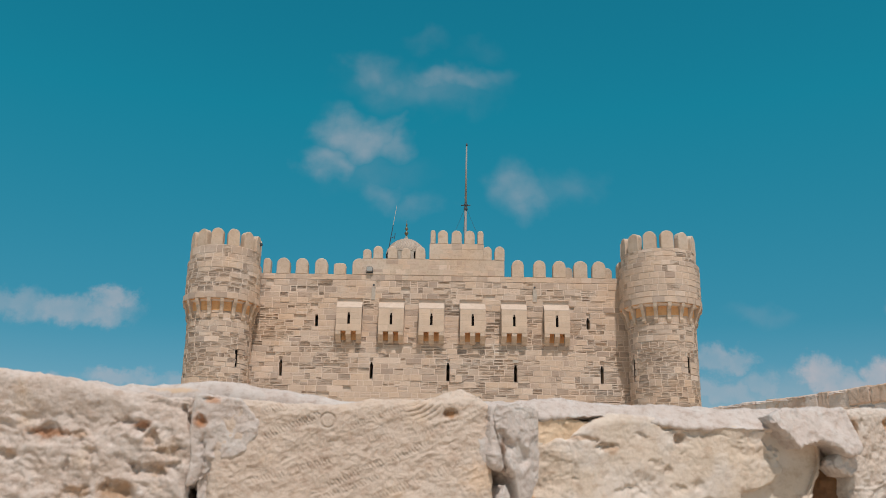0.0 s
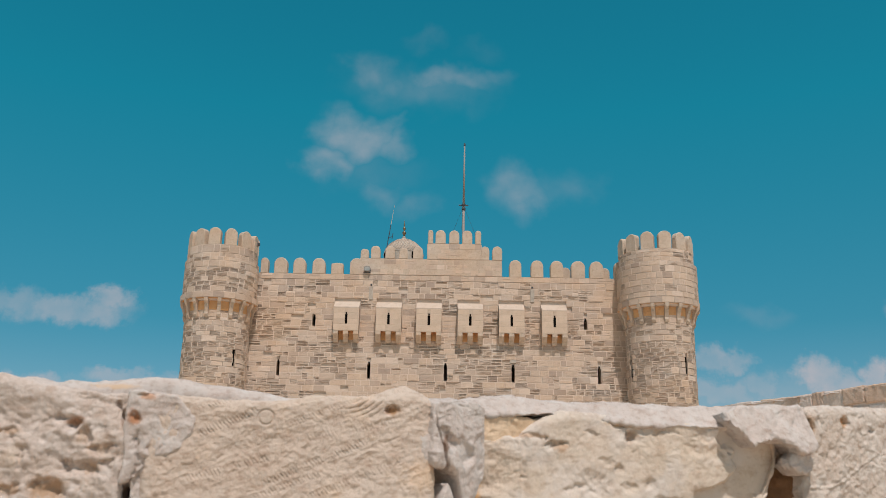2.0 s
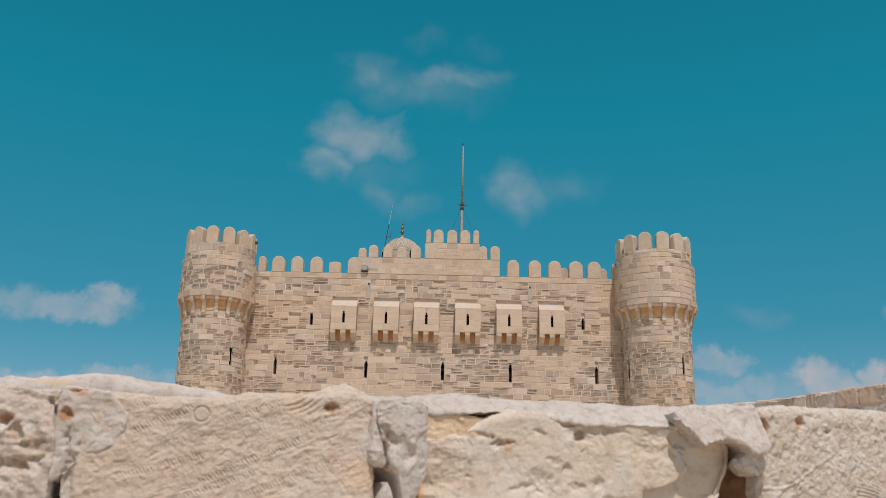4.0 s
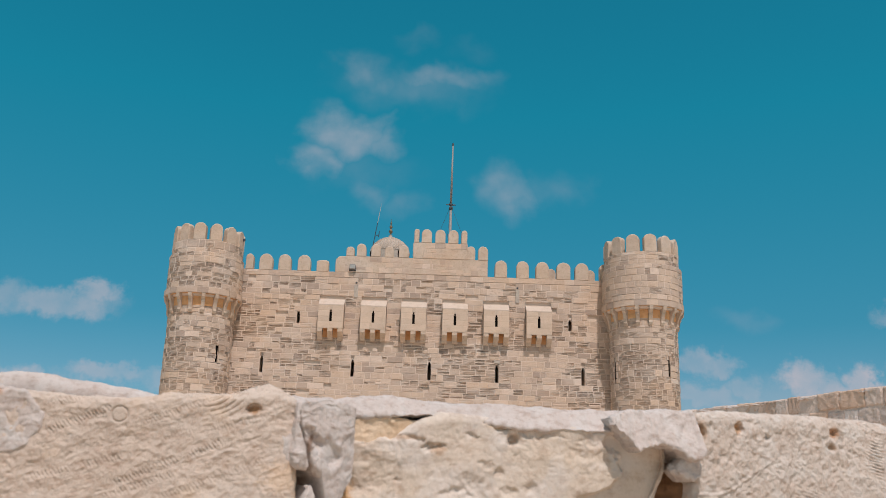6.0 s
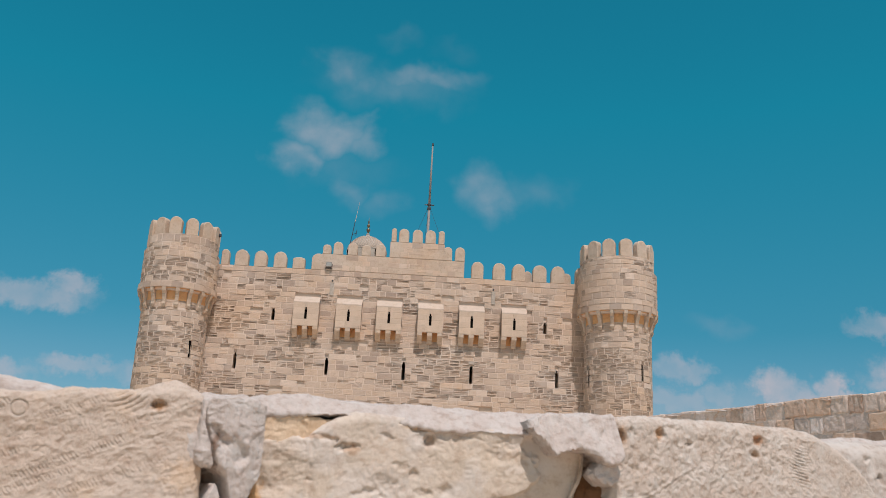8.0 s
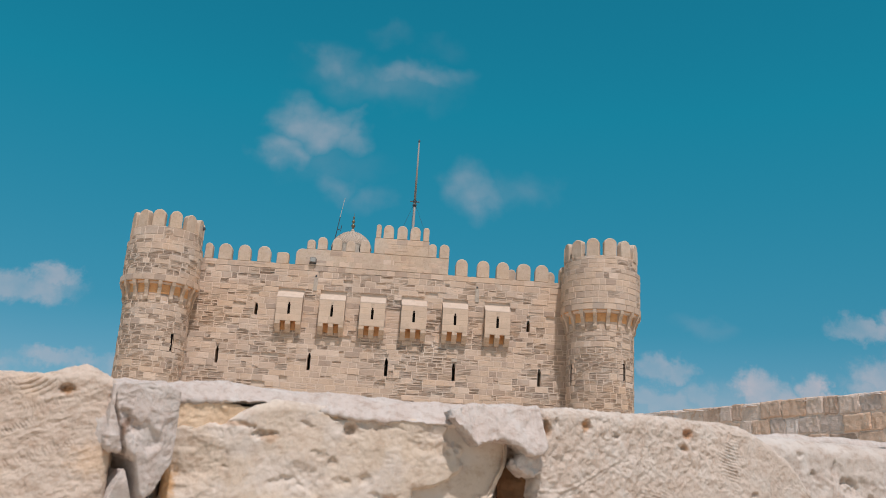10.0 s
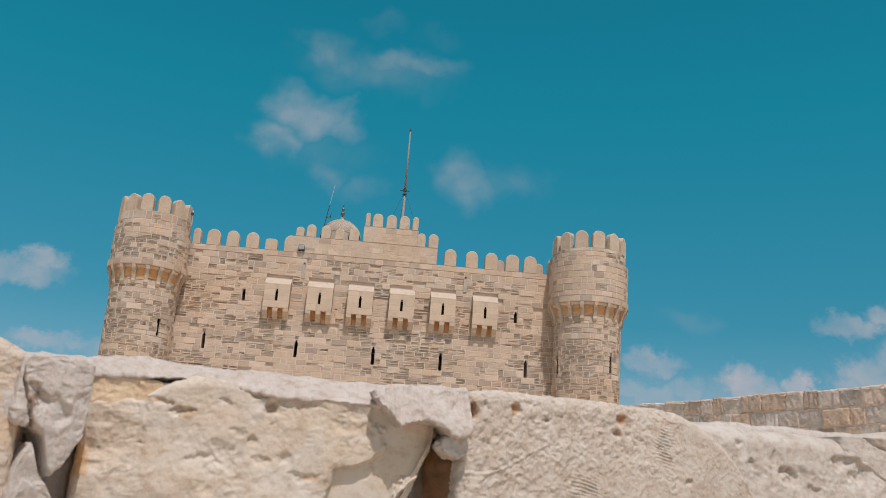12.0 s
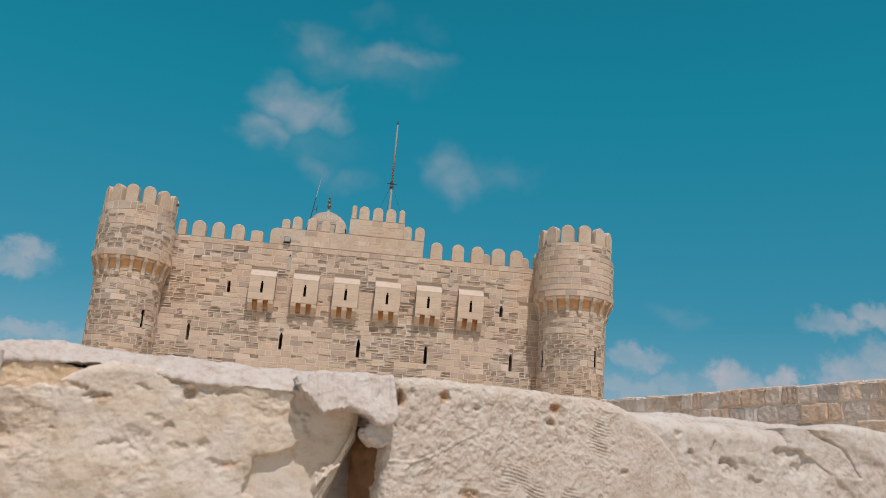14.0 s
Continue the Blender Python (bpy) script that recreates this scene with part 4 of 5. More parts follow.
bed = part("wall_core", Soup().box(0, wlen, -0.55, -0.010, 0.0, TOPW - 0.03, 0.01).mesh("wall_core", M_BLOCK), bwall, None, "pale lime mortar core")


def rough_box(seed, mat, n=9, m=7, amp=0.013):
    """A squared block with worn arrises, unit size in x and z, real depth in y (front at +y)."""
    bm = bmesh.new()
    bmesh.ops.create_grid(bm, x_segments=n, y_segments=m, size=0.5)
    vs = np.array([v.co[:] for v in bm.verts])
    fs = [[v.index for v in f.verts] for f in bm.faces]
    bm.free()
    edge = np.maximum(np.abs(vs[:, 0]), np.abs(vs[:, 1])) * 2
    q = np.c_[vs[:, 0] * 2, vs[:, 1], np.full(len(vs), seed * 3.1)] * 1.6
    worn = edge + 0.10 * fractal(q, 3.1, 3, seed + 50)
    depth = amp * fractal(q, 2.2, 4, seed, 0.5) - 0.022 * rise(0.86, 1.06, worn)
    verts = [(-a * 0.995, d, b * 0.99) for (a, b, _), d in zip(vs, depth)]
    base = len(verts)
    rim_i = [i for i, e in enumerate(edge) if e > 0.999]
    rim_i.sort(key=lambda i: math.atan2(vs[i][1], vs[i][0]))
    verts += [(verts[i][0], -0.12, verts[i][2]) for i in rim_i]
    faces = [tuple(f) for f in fs]
    for k in range(len(rim_i)):
        k2 = (k + 1) % len(rim_i)
        faces.append((rim_i[k], rim_i[k2], base + k2, base + k))
    me = mesh_of("block", verts, faces, mat)
    bm = bmesh.new()
    bm.from_mesh(me)
    bmesh.ops.recalc_face_normals(bm, faces=bm.faces)
    bm.to_mesh(me)
    bm.free()
    return me


wr = random.Random(21)
BLOCKS = [rough_box(k, M_BROWN if k % 5 < 2 else M_BLOCK, 20, 15, 0.0065) for k in range(15)]
z = TOPW
for row in range(6):
    h = (0.27, 0.25, 0.26, 0.30, 0.30, 0.32)[row]
    x = -0.2 + 0.3 * (row % 2)
    while x < wlen:
        w = wr.choice((wr.uniform(0.20, 0.30), wr.uniform(0.27, 0.36), wr.uniform(0.34, 0.46)))
        part("block", wr.choice(BLOCKS), bed, Matrix.LocRotScale((x + w / 2, wr.uniform(-0.012, 0.02), z - h / 2 + wr.uniform(-0.008, 0.012)), Euler((0, wr.uniform(-0.04, 0.04), wr.uniform(-0.012, 0.012))), (w, 1, h * wr.uniform(0.93, 1.0))))
        x += w
    z -= h
crest = Soup()
gx = np.arange(0, wlen, 0.03)
prof_y = np.linspace(0.0, -0.55, 7)
P = np.array([(a, b, TOPW) for a in gx for b in prof_y])
P[:, 1] += 0.008
P[:, 2] += 0.004 + 0.016 * fractal(P, 11.0, 4, 4) - 0.05 * (np.abs(P[:, 1] + 0.275) > 0.26)
P[:, 1] += 0.02 * fractal(P, 5.0, 3, 9)
m7 = len(prof_y)
crest.add(P, [(i * m7 + j, i * m7 + j + 1, (i + 1) * m7 + j + 1, (i + 1) * m7 + j) for i in range(len(gx) - 1) for j in range(m7 - 1)])
part("crest", crest.mesh("crest", M_LIME, True), bwall, None, "ragged white mortar along the wall top")

# ---------------------------------------------------------------- rough parapet in the foreground
wall_near = new("rubble_parapet")
wall_near.matrix_basis = Matrix.Translation((0, 1.6, 0))
tagged(wall_near, "rough parapet of weathered limestone blocks and white lime mortar", "parapet")
FINE = 0.0016


def spread(a, b, fine_a, fine_b, step):
    """Even fine steps between fine_a and fine_b, coarse ones outside."""
    out = list(np.arange(a, fine_a, 0.04)) + list(np.arange(fine_a, fine_b, step)) + list(np.arange(fine_b, b, 0.02)) + [b]
    return np.array(sorted(set(np.round(out, 5))))


def block(name, mat, x0, y0, x1, y1, top, bottom, depth, r, shape, label="", step=FINE, low=1.50, lean=0.0, ragged=0.0):
    """A rounded block whose face runs from (x0, y0) to (x1, y1); top and bottom are heights along it as (share, z); shape gives its relief, lean how far it slopes back, ragged how uneven its lower edge is."""
    L = math.hypot(x1 - x0, y1 - y0)
    ux, uy = (x1 - x0) / L, (y1 - y0) / L
    nx, ny = uy, -ux
    ts, tz = zip(*top)
    bs, bz = zip(*bottom)
    H = float(np.mean(tz) - np.mean(bz))
    uu = spread(0, L, 0, L, step)
    ww = np.array(sorted(set(np.round(list(np.arange(0, max(0.0, H - (np.mean(tz) - low)), 0.03)) + list(np.arange(max(0.0, H - (np.mean(tz) - low)), H, step)) + [H], 5))))
    vv = -np.array(sorted(set(np.round(list(np.arange(0, min(depth, 0.09), step)) + list(np.arange(0.09, depth, 0.015)) + [depth], 5))))
    verts, faces = [], []

    def face(A, B, make, flip):
        n0 = sum(len(v) for v in verts)
        G = make(*np.meshgrid(A, B, indexing="ij"))
        verts.append(np.stack([g.ravel() for g in G], 1))
        i, j = np.meshgrid(np.arange(len(A) - 1), np.arange(len(B) - 1), indexing="ij")
        a = n0 + (i * len(B) + j).ravel()
        q = np.stack([a, a + len(B), a + len(B) + 1, a + 1], 1)
        faces.append(q[:, ::-1] if flip else q)

    face(uu, ww, lambda a, b: (a, 0 * a, b), False)
    face(uu, vv, lambda a, b: (a, b, 0 * a + H), True)
    face(uu, vv, lambda a, b: (a, b, 0 * a), False)
    face(vv, ww, lambda a, b: (0 * a, a, b), False)
    face(vv, ww, lambda a, b: (0 * a + L, a, b), True)
    P, F = np.concatenate(verts), np.concatenate(faces)
    # rounded arrises
    inner = np.stack([np.clip(P[:, 0], r, L - r), np.minimum(P[:, 1], -r), np.clip(P[:, 2], r, H - r)], 1)
    d = P - inner
    ln = np.linalg.norm(d, axis=1)
    nrm = d / np.maximum(ln, 1e-6)[:, None]
    P = np.where(ln[:, None] > 1e-6, inner + nrm * r, P)
    share = P[:, 0] / L
    zb, zt = np.interp(share, bs, bz), np.interp(share, ts, tz)
    if ragged:
        along = np.stack([x0 + P[:, 0], 0 * share, 0 * share + 7.7], 1)
        zb = zb + ragged * (smooth_noise(along, 55, 3) + 0.6 * smooth_noise(along, 130, 4) + 0.4 * smooth_noise(along, 290, 6))
    zz = zb + P[:, 2] / H * (zt - zb)
    q = np.stack([x0 + P[:, 0], P[:, 1], zz], 1)     # along, outwards, height
    amount = shape(q)
    q[:, 1] -= lean * np.maximum(0, zz - zb)
    q += nrm * np.asarray(amount)[:, None]
    u = q[:, 0] - x0
    W = np.stack([x0 + u * ux + q[:, 1] * nx, y0 + u * uy + q[:, 1] * ny - 1.6, q[:, 2]], 1)
    me = mesh_of(name, W, F, mat)
    bm = bmesh.new()
    bm.from_mesh(me)
    bmesh.ops.remove_doubles(bm, verts=bm.verts, dist=0.0002)
    bmesh.ops.recalc_face_normals(bm, faces=bm.faces)
    for f in bm.faces:
        f.smooth = True
    bm.to_mesh(me)
    bm.free()
    return part(name, me, wall_near, None, label)


def frayed(q, seed=5):
    """The face's points shifted about, so that edges drawn on them fray."""
    e = q[:, (0, 2)] + 0.0042 * np.stack([smooth_noise(q, 62, seed + k) + 0.55 * smooth_noise(q, 140, seed + 7 + k) + 0.3 * smooth_noise(q, 300, seed + 17 + k) for k in (0, 1)], 1)
    return np.stack([e[:, 0], q[:, 1], e[:, 1]], 1)


def dents(q, spots, rag=0.2):
    """Hollows: (along, height, half width, half height, depth), undercut above and running out below."""
    f = frayed(q)
    f = q + (f - q) * min(1.0, rag * 2.2)
    floor = 0.75 + 0.5 * smooth_noise(q, 85, 8) + 0.25 * smooth_noise(q, 190, 9)
    out = 0
    for a, z, rx, rz, dp in spots:
        dz = (f[:, 2] - z) / rz
        d = np.sqrt(((f[:, 0] - a) / rx) ** 2 + dz ** 2)
        over = rise(-0.3, 0.4, dz)
        shape = over * (1 - rise(0.62, 1.0, d)) + (1 - over) * (1 - rise(0.0, 1.15, d))
        out = np.minimum(out, -dp * shape * floor * (q[:, 1] > -0.05))
    return out


def grit(q, seed, size=1.0):
    """Fine broken grain all over a face."""
    w = bent_space(q, 95, 0.003, seed)
    return 0.75 * size * (0.0016 * (crags(w, 82, seed + 3, 3, 0.6) + 0.4) + 0.0009 * np.minimum(0, smooth_noise(w, 130, seed + 4) + 0.1) + 0.0008 * smooth_noise(w, 46, seed + 5))


def to_line(q, pts):
    """Distance to a polyline on the face, and the share of its length at the nearest point."""
    seg = [math.hypot(c - a, d - b) for (a, b), (c, d) in zip(pts, pts[1:])]
    best, share, run = np.full(len(q), 9.0), np.zeros(len(q)), 0.0
    for ((a, b), (c, d)), ln in zip(zip(pts, pts[1:]), seg):
        k = np.clip(((q[:, 0] - a) * (c - a) + (q[:, 2] - b) * (d - b)) / ln ** 2, 0, 1)
        away = np.hypot(q[:, 0] - a - k * (c - a), q[:, 2] - b - k * (d - b))
        nearer = away < best
        best, share = np.where(nearer, away, best), np.where(nearer, (run + k * ln) / sum(seg), share)
        run += ln
    return best, share


def groove(q, pts, wide, deep, rag=0.35, seed=5):
    """A crack or furrow along a polyline, with ragged lips."""
    f = frayed(q, seed)
    away, share = to_line(q + (f - q) * min(1.0, rag * 1.6), pts)
    wide = wide * (0.75 + 0.5 * smooth_noise(q, 48, seed + 3))
    return -deep * (1 - rise(0.25, 1.0, away / np.maximum(wide, 0.0006))) * (0.8 + 0.35 * smooth_noise(q, 70, seed + 4)) * (q[:, 1] > -0.05)


def chisel_row(q, x0, z0, x1, z1, tooth, reach, deep, seed):
    """A row of short slanting chisel cuts from one point to another, fading here and there."""
    ln = math.hypot(x1 - x0, z1 - z0)
    ux, uz = (x1 - x0) / ln, (z1 - z0) / ln
    s = (q[:, 0] - x0) * ux + (q[:, 2] - z0) * uz
    t = -(q[:, 0] - x0) * uz + (q[:, 2] - z0) * ux + 0.0012 * smooth_noise(q, 40, seed)
    cut = rise(0.15, 0.9, np.cos((s + 0.35 * t) * 2 * math.pi / tooth + 0.9 * smooth_noise(q, 60, seed + 1)))
    on = (1 - rise(reach * 0.6, reach, np.abs(t))) * rise(-0.002, 0.004, s) * (1 - rise(ln - 0.006, ln, s))
    return -deep * cut * on * rise(-0.85, -0.1, smooth_noise(q, 45, seed + 2)) * (q[:, 1] > -0.03)


def bent_space(q, freq, amount, seed):
    return q + amount * np.stack([smooth_noise(q, freq, seed + k) for k in range(3)], 1)


def crags(q, freq, seed, octaves=4, gain=0.5):
    """Sharp-edged broken relief between -1 and 0."""
    return -sum(gain ** k * np.abs(smooth_noise(q, freq * 2.1 ** k, seed + 13 * k)) for k in range(octaves))


def slanted(q, angle, stretch):
    """The space turned on the face and drawn out along that direction."""
    a = radians(angle)
    return np.stack([(q[:, 0] * math.cos(a) + q[:, 2] * math.sin(a)) / stretch, q[:, 1], -q[:, 0] * math.sin(a) + q[:, 2] * math.cos(a)], 1)


def shape_pitted(q):
    w = bent_space(q, 30, 0.012, 90)
    bare = 1 - rise(1.655, 1.685, q[:, 2] - 0.03 * rise(-0.62, -0.56, q[:, 0]))
    d = 0.006 * fractal(q, 11, 2, 1) + (0.006 * (crags(slanted(w, -24, 1.7), 26, 2, 4, 0.55) + 0.5) + 0.0022 * crags(q, 62, 9, 3, 0.6)) * (0.25 + 0.75 * bare)
    d += 0.0035 * np.minimum(0, smooth_noise(w, 38, 7) + 0.25) * bare + 0.0006 * fractal(q, 170, 3, 6) + grit(q, 200, 1.1)
    return d + dents(q, [(-0.681, 1.639, 0.030, 0.012, 0.0105), (-0.644, 1.637, 0.014, 0.008, 0.0067), (-0.581, 1.648, 0.020, 0.011, 0.0097), (-0.564, 1.633, 0.010, 0.015, 0.0090), (-0.603, 1.646, 0.009, 0.011, 0.0060),
                         (-0.547, 1.621, 0.024, 0.007, 0.0075), (-0.557, 1.598, 0.016, 0.010, 0.0090), (-0.578, 1.601, 0.011, 0.009, 0.0067), (-0.599, 1.574, 0.024, 0.016, 0.0075), (-0.642, 1.572, 0.020, 0.010, 0.0075),
                         (-0.721, 1.613, 0.014, 0.009, 0.0067), (-0.534, 1.607, 0.012, 0.006, 0.0060), (-0.655, 1.603, 0.005, 0.016, 0.0053), (-0.632, 1.606, 0.005, 0.014, 0.0053), (-0.519, 1.652, 0.007, 0.018, 0.0090), (-0.528, 1.668, 0.005, 0.010, 0.0075)], 0.5)


ROWS = ((-0.452, 1.667, -0.372, 1.697, 0.0013), (-0.437, 1.640, -0.366, 1.672, 0.0015), (-0.450, 1.588, -0.350, 1.618, 0.0011), (-0.360, 1.586, -0.240, 1.638, 0.0013),
        (-0.400, 1.556, -0.290, 1.602, 0.0010), (-0.310, 1.570, -0.190, 1.618, 0.0008), (-0.335, 1.655, -0.262, 1.684, 0.0008), (-0.310, 1.640, -0.190, 1.668, 0.0006))


def shape_tooled(q):
    g = slanted(q, 20, 1.45)
    d = 0.003 * fractal(q, 8, 2, 11) + 0.0019 * (crags(bent_space(g, 40, 0.008, 17), 52, 12, 4, 0.6) + 0.4) + 0.0005 * fractal(q, 240, 2, 14) + grit(g, 210, 0.8)
    ring = np.hypot(q[:, 0] + 0.361, q[:, 2] - 1.663)
    d *= 0.35 + 0.65 * rise(0.010, 0.016, ring)
    for k, (xa, za, xb, zb, deep) in enumerate(ROWS):
        d += chisel_row(q, xa, za, xb, zb, 0.0040, 0.0055, deep, 130 + 7 * k) * rise(0.010, 0.013, ring)
    d += 0.005 * rise(-0.27, -0.20, q[:, 0]) * (1 - rise(-0.19, -0.15, q[:, 0]))
    d += 0.004 * rise(1.678, 1.70, q[:, 2]) * crags(q, 30, 15)
    d -= 0.0022 * np.exp(-((ring - 0.0088) / 0.0010) ** 2) * (q[:, 1] > -0.02)
    waves = np.hypot(q[:, 0] + 0.275, q[:, 2] - 1.735)
    d -= 0.0022 * np.clip(np.cos(waves * 2 * math.pi / 0.0060), 0, 1) * np.exp(-((q[:, 0] + 0.246) / 0.020) ** 2 - ((q[:, 2] - 1.680) / 0.012) ** 2)
    return d + dents(q, [(-0.212, 1.675, 0.0110, 0.0072, 0.010)], 0.15)


def shape_creamy(q):
    w = bent_space(q, 22, 0.014, 97)
    flake = rise(-0.1, 0.4, smooth_noise(q, 17, 29))
    d = 0.006 * fractal(q, 7, 2, 21) + 0.004 * crags(slanted(w, 15, 1.4), 11, 22, 3) + 0.0022 * smooth_noise(w, 27, 20) + 0.0035 * crags(w, 42, 25, 3) * flake + 0.0005 * fractal(q, 150, 3, 23, 0.6) + grit(q, 220, 0.45 + 0.8 * flake)
    d += groove(q, [(-0.052, 1.664), (-0.030, 1.662), (-0.006, 1.656)], 0.006, 0.005, 0.6) + dents(q, [(0.008, 1.646, 0.020, 0.008, 0.009)], 0.6)
    d += dents(q, [(0.076, 1.627, 0.018, 0.007, 0.0035), (0.097, 1.612, 0.010, 0.016, 0.0035), (0.110, 1.594, 0.014, 0.010, 0.0035), (0.143, 1.597, 0.012, 0.016, 0.0045), (0.170, 1.579, 0.026, 0.009, 0.004)], 0.9)
    d += groove(q, [(0.075, 1.683), (0.092, 1.677), (0.128, 1.679)], 0.004, 0.005, 0.7) + groove(q, [(0.150, 1.664), (0.172, 1.670), (0.195, 1.668)], 0.003, 0.002, 0.9)
    edge = np.interp(q[:, 2], [1.53, 1.575, 1.592, 1.600, 1.607, 1.62, 1.66, 1.69], [0.208, 0.206, 0.204, 0.236, 0.262, 0.270, 0.260, 0.252])
    hollow = rise(-0.004, 0.006, q[:, 0] - edge + 0.014 * smooth_noise(q, 34, 28) + 0.008 * smooth_noise(q, 80, 26) + 0.004 * smooth_noise(q, 170, 27)) * (1 - rise(1.672, 1.686, q[:, 2])) * (q[:, 1] > -0.05)
    d = d * (1 - 0.75 * hollow) - 0.018 * hollow
    d += 0.011 * np.exp(-(to_line(2.5 * frayed(q) - 1.5 * q, [(0.346, 1.625), (0.332, 1.605), (0.318, 1.575), (0.310, 1.55)])[0] / 0.009) ** 2) * hollow * rise(-0.5, 0.2, smooth_noise(q, 60, 20))
    d = d + dents(q, [(0.115, 1.664, 0.012, 0.010, 0.009), (0.060, 1.664, 0.012, 0.005, 0.003), (0.04, 1.585, 0.03, 0.012, 0.004), (-0.04, 1.605, 0.006, 0.004, 0.003)], 0.4)
    # the end of the block is broken away towards its foot
    q[:, 0] -= (np.interp(q[:, 2], [1.50, 1.575, 1.612, 1.63], [0.046, 0.023, 0.008, 0.0]) + 0.005 * smooth_noise(q * (0, 1, 1), 40, 48)) * rise(0.27, 0.345, q[:, 0])
    return d


def shape_granular(q):
    w = bent_space(q, 70, 0.006, 99)
    d = 0.004 * fractal(q, 10, 2, 31) + 0.0012 * fractal(q, 75, 3, 32, 0.65) + 0.0020 * (crags(w, 78, 36, 3, 0.6) + 0.4) + grit(q, 270, 0.8)
    c = cells(w, 85, 33)
    d -= 0.0015 * (1 - rise(0.1, 0.42, c)) * (1 - rise(0.62, 0.74, q[:, 0])) * rise(-0.3, 0.3, smooth_noise(q, 20, 37))
    comb = rise(0.0, 0.8, np.cos((q[:, 2] + 0.16 * (q[:, 0] - 0.7) + 0.0030 * smooth_noise(q, 25, 34)) * 2 * math.pi / 0.0052 + 1.2 * smooth_noise(q, 70, 39)))
    column = np.exp(-((q[:, 0] - 0.752) / 0.022) ** 2) * rise(1.61, 1.63, q[:, 2]) * (1 - rise(1.695, 1.71, q[:, 2]))
    lower = rise(0.54, 0.60, q[:, 0]) * (1 - rise(0.72, 0.78, q[:, 0])) * (1 - rise(1.600, 1.625, q[:, 2] - 0.1 * (q[:, 0] - 0.6)))
    side = np.clip(np.maximum(column, lower), 0, 1)
    d = d * (1 - 0.45 * side) - 0.0020 * comb * side * rise(-0.45, 0.2, smooth_noise(q, 30, 35))
    weave = np.cos((q[:, 0] * 0.75 + q[:, 2]) * 2 * math.pi / 0.0058 + 1.5 * smooth_noise(q, 50, 40)) * rise(0.77, 0.80, q[:, 0])
    d = d * (1 - 0.5 * rise(0.77, 0.80, q[:, 0])) - 0.0007 * np.clip(weave, 0, 1) * rise(-0.3, 0.4, smooth_noise(q, 35, 46))
    away, share = to_line(q + 0.4 * (frayed(q) - q), [(0.383, 1.600), (0.420, 1.603), (0.452, 1.616), (0.500, 1.642), (0.552, 1.669)])
    d += 0.0014 * np.exp(-(away / 0.0016) ** 2) * (1 - 0.6 * share) * rise(-0.5, 0.1, smooth_noise(q, 60, 47)) - 0.001 * np.exp(-((away - 0.004) / 0.002) ** 2) * (1 - share)
    return d + dents(q, [(0.389, 1.684, 0.009, 0.014, 0.012), (0.462, 1.696, 0.007, 0.012, 0.013), (0.663, 1.703, 0.010, 0.010, 0.012), (0.658, 1.680, 0.009, 0.007, 0.008), (0.52, 1.688, 0.006, 0.006, 0.006), (0.410, 1.700, 0.007, 0.008, 0.006), (0.515, 1.563, 0.020, 0.012, 0.009), (0.81, 1.617, 0.010, 0.008, 0.005)], 0.35)


def shape_white(q):
    w = bent_space(q, 16, 0.014, 98)
    face = 1 - rise(1.665, 1.712, q[:, 2])
    d = 0.006 * fractal(q, 6, 2, 41) + 0.12 * np.clip(1.73 - q[:, 2], 0, 0.16) + (0.0075 * (crags(w, 13, 42, 3, 0.4) + 0.35) + 0.0025 * crags(q, 50, 45)) * face + 0.0006 * fractal(q, 140, 3, 43) + grit(q, 230, 0.4 + 0.6 * face)
    d += groove(q, [(1.195, 1.742), (1.226, 1.734), (1.267, 1.720), (1.306, 1.705), (1.345, 1.660)], 0.006, 0.010, 0.3) + 0.006 * rise(0, 0.03, q[:, 2] - 1.734 + 0.35 * (q[:, 0] - 1.226)) * rise(1.19, 1.23, q[:, 0])
    d += groove(q, [(0.995, 1.690), (0.985, 1.662), (0.974, 1.628)], 0.008, 0.008, 0.4)
    return d + dents(q, [(1.020, 1.646, 0.036, 0.022, 0.012), (1.165, 1.682, 0.034, 0.018, 0.006), (1.205, 1.658, 0.030, 0.020, 0.006), (0.931, 1.665, 0.008, 0.012, 0.007), (0.90, 1.697, 0.014, 0.006, 0.005), (1.09, 1.628, 0.03, 0.012, 0.005)], 0.55)


def shape_joint(q):
    """The mortar of the wide joint: hollowed under its head, cracked along the block beside it, with an open notch."""
    w = bent_space(q, 50, 0.006, 140)
    d = 0.003 * fractal(q, 16, 2, 81) + 0.0024 * (crags(w, 45, 82, 3) + 0.4) + grit(q, 240, 1.2)
    d += groove(q, [(-0.142, 1.650), (-0.122, 1.640), (-0.106, 1.628)], 0.018, 0.008, 0.6)
    d += groove(q, [(-0.157, 1.676), (-0.153, 1.655), (-0.145, 1.630), (-0.136, 1.606)], 0.0036, 0.020, 0.25)
    return d


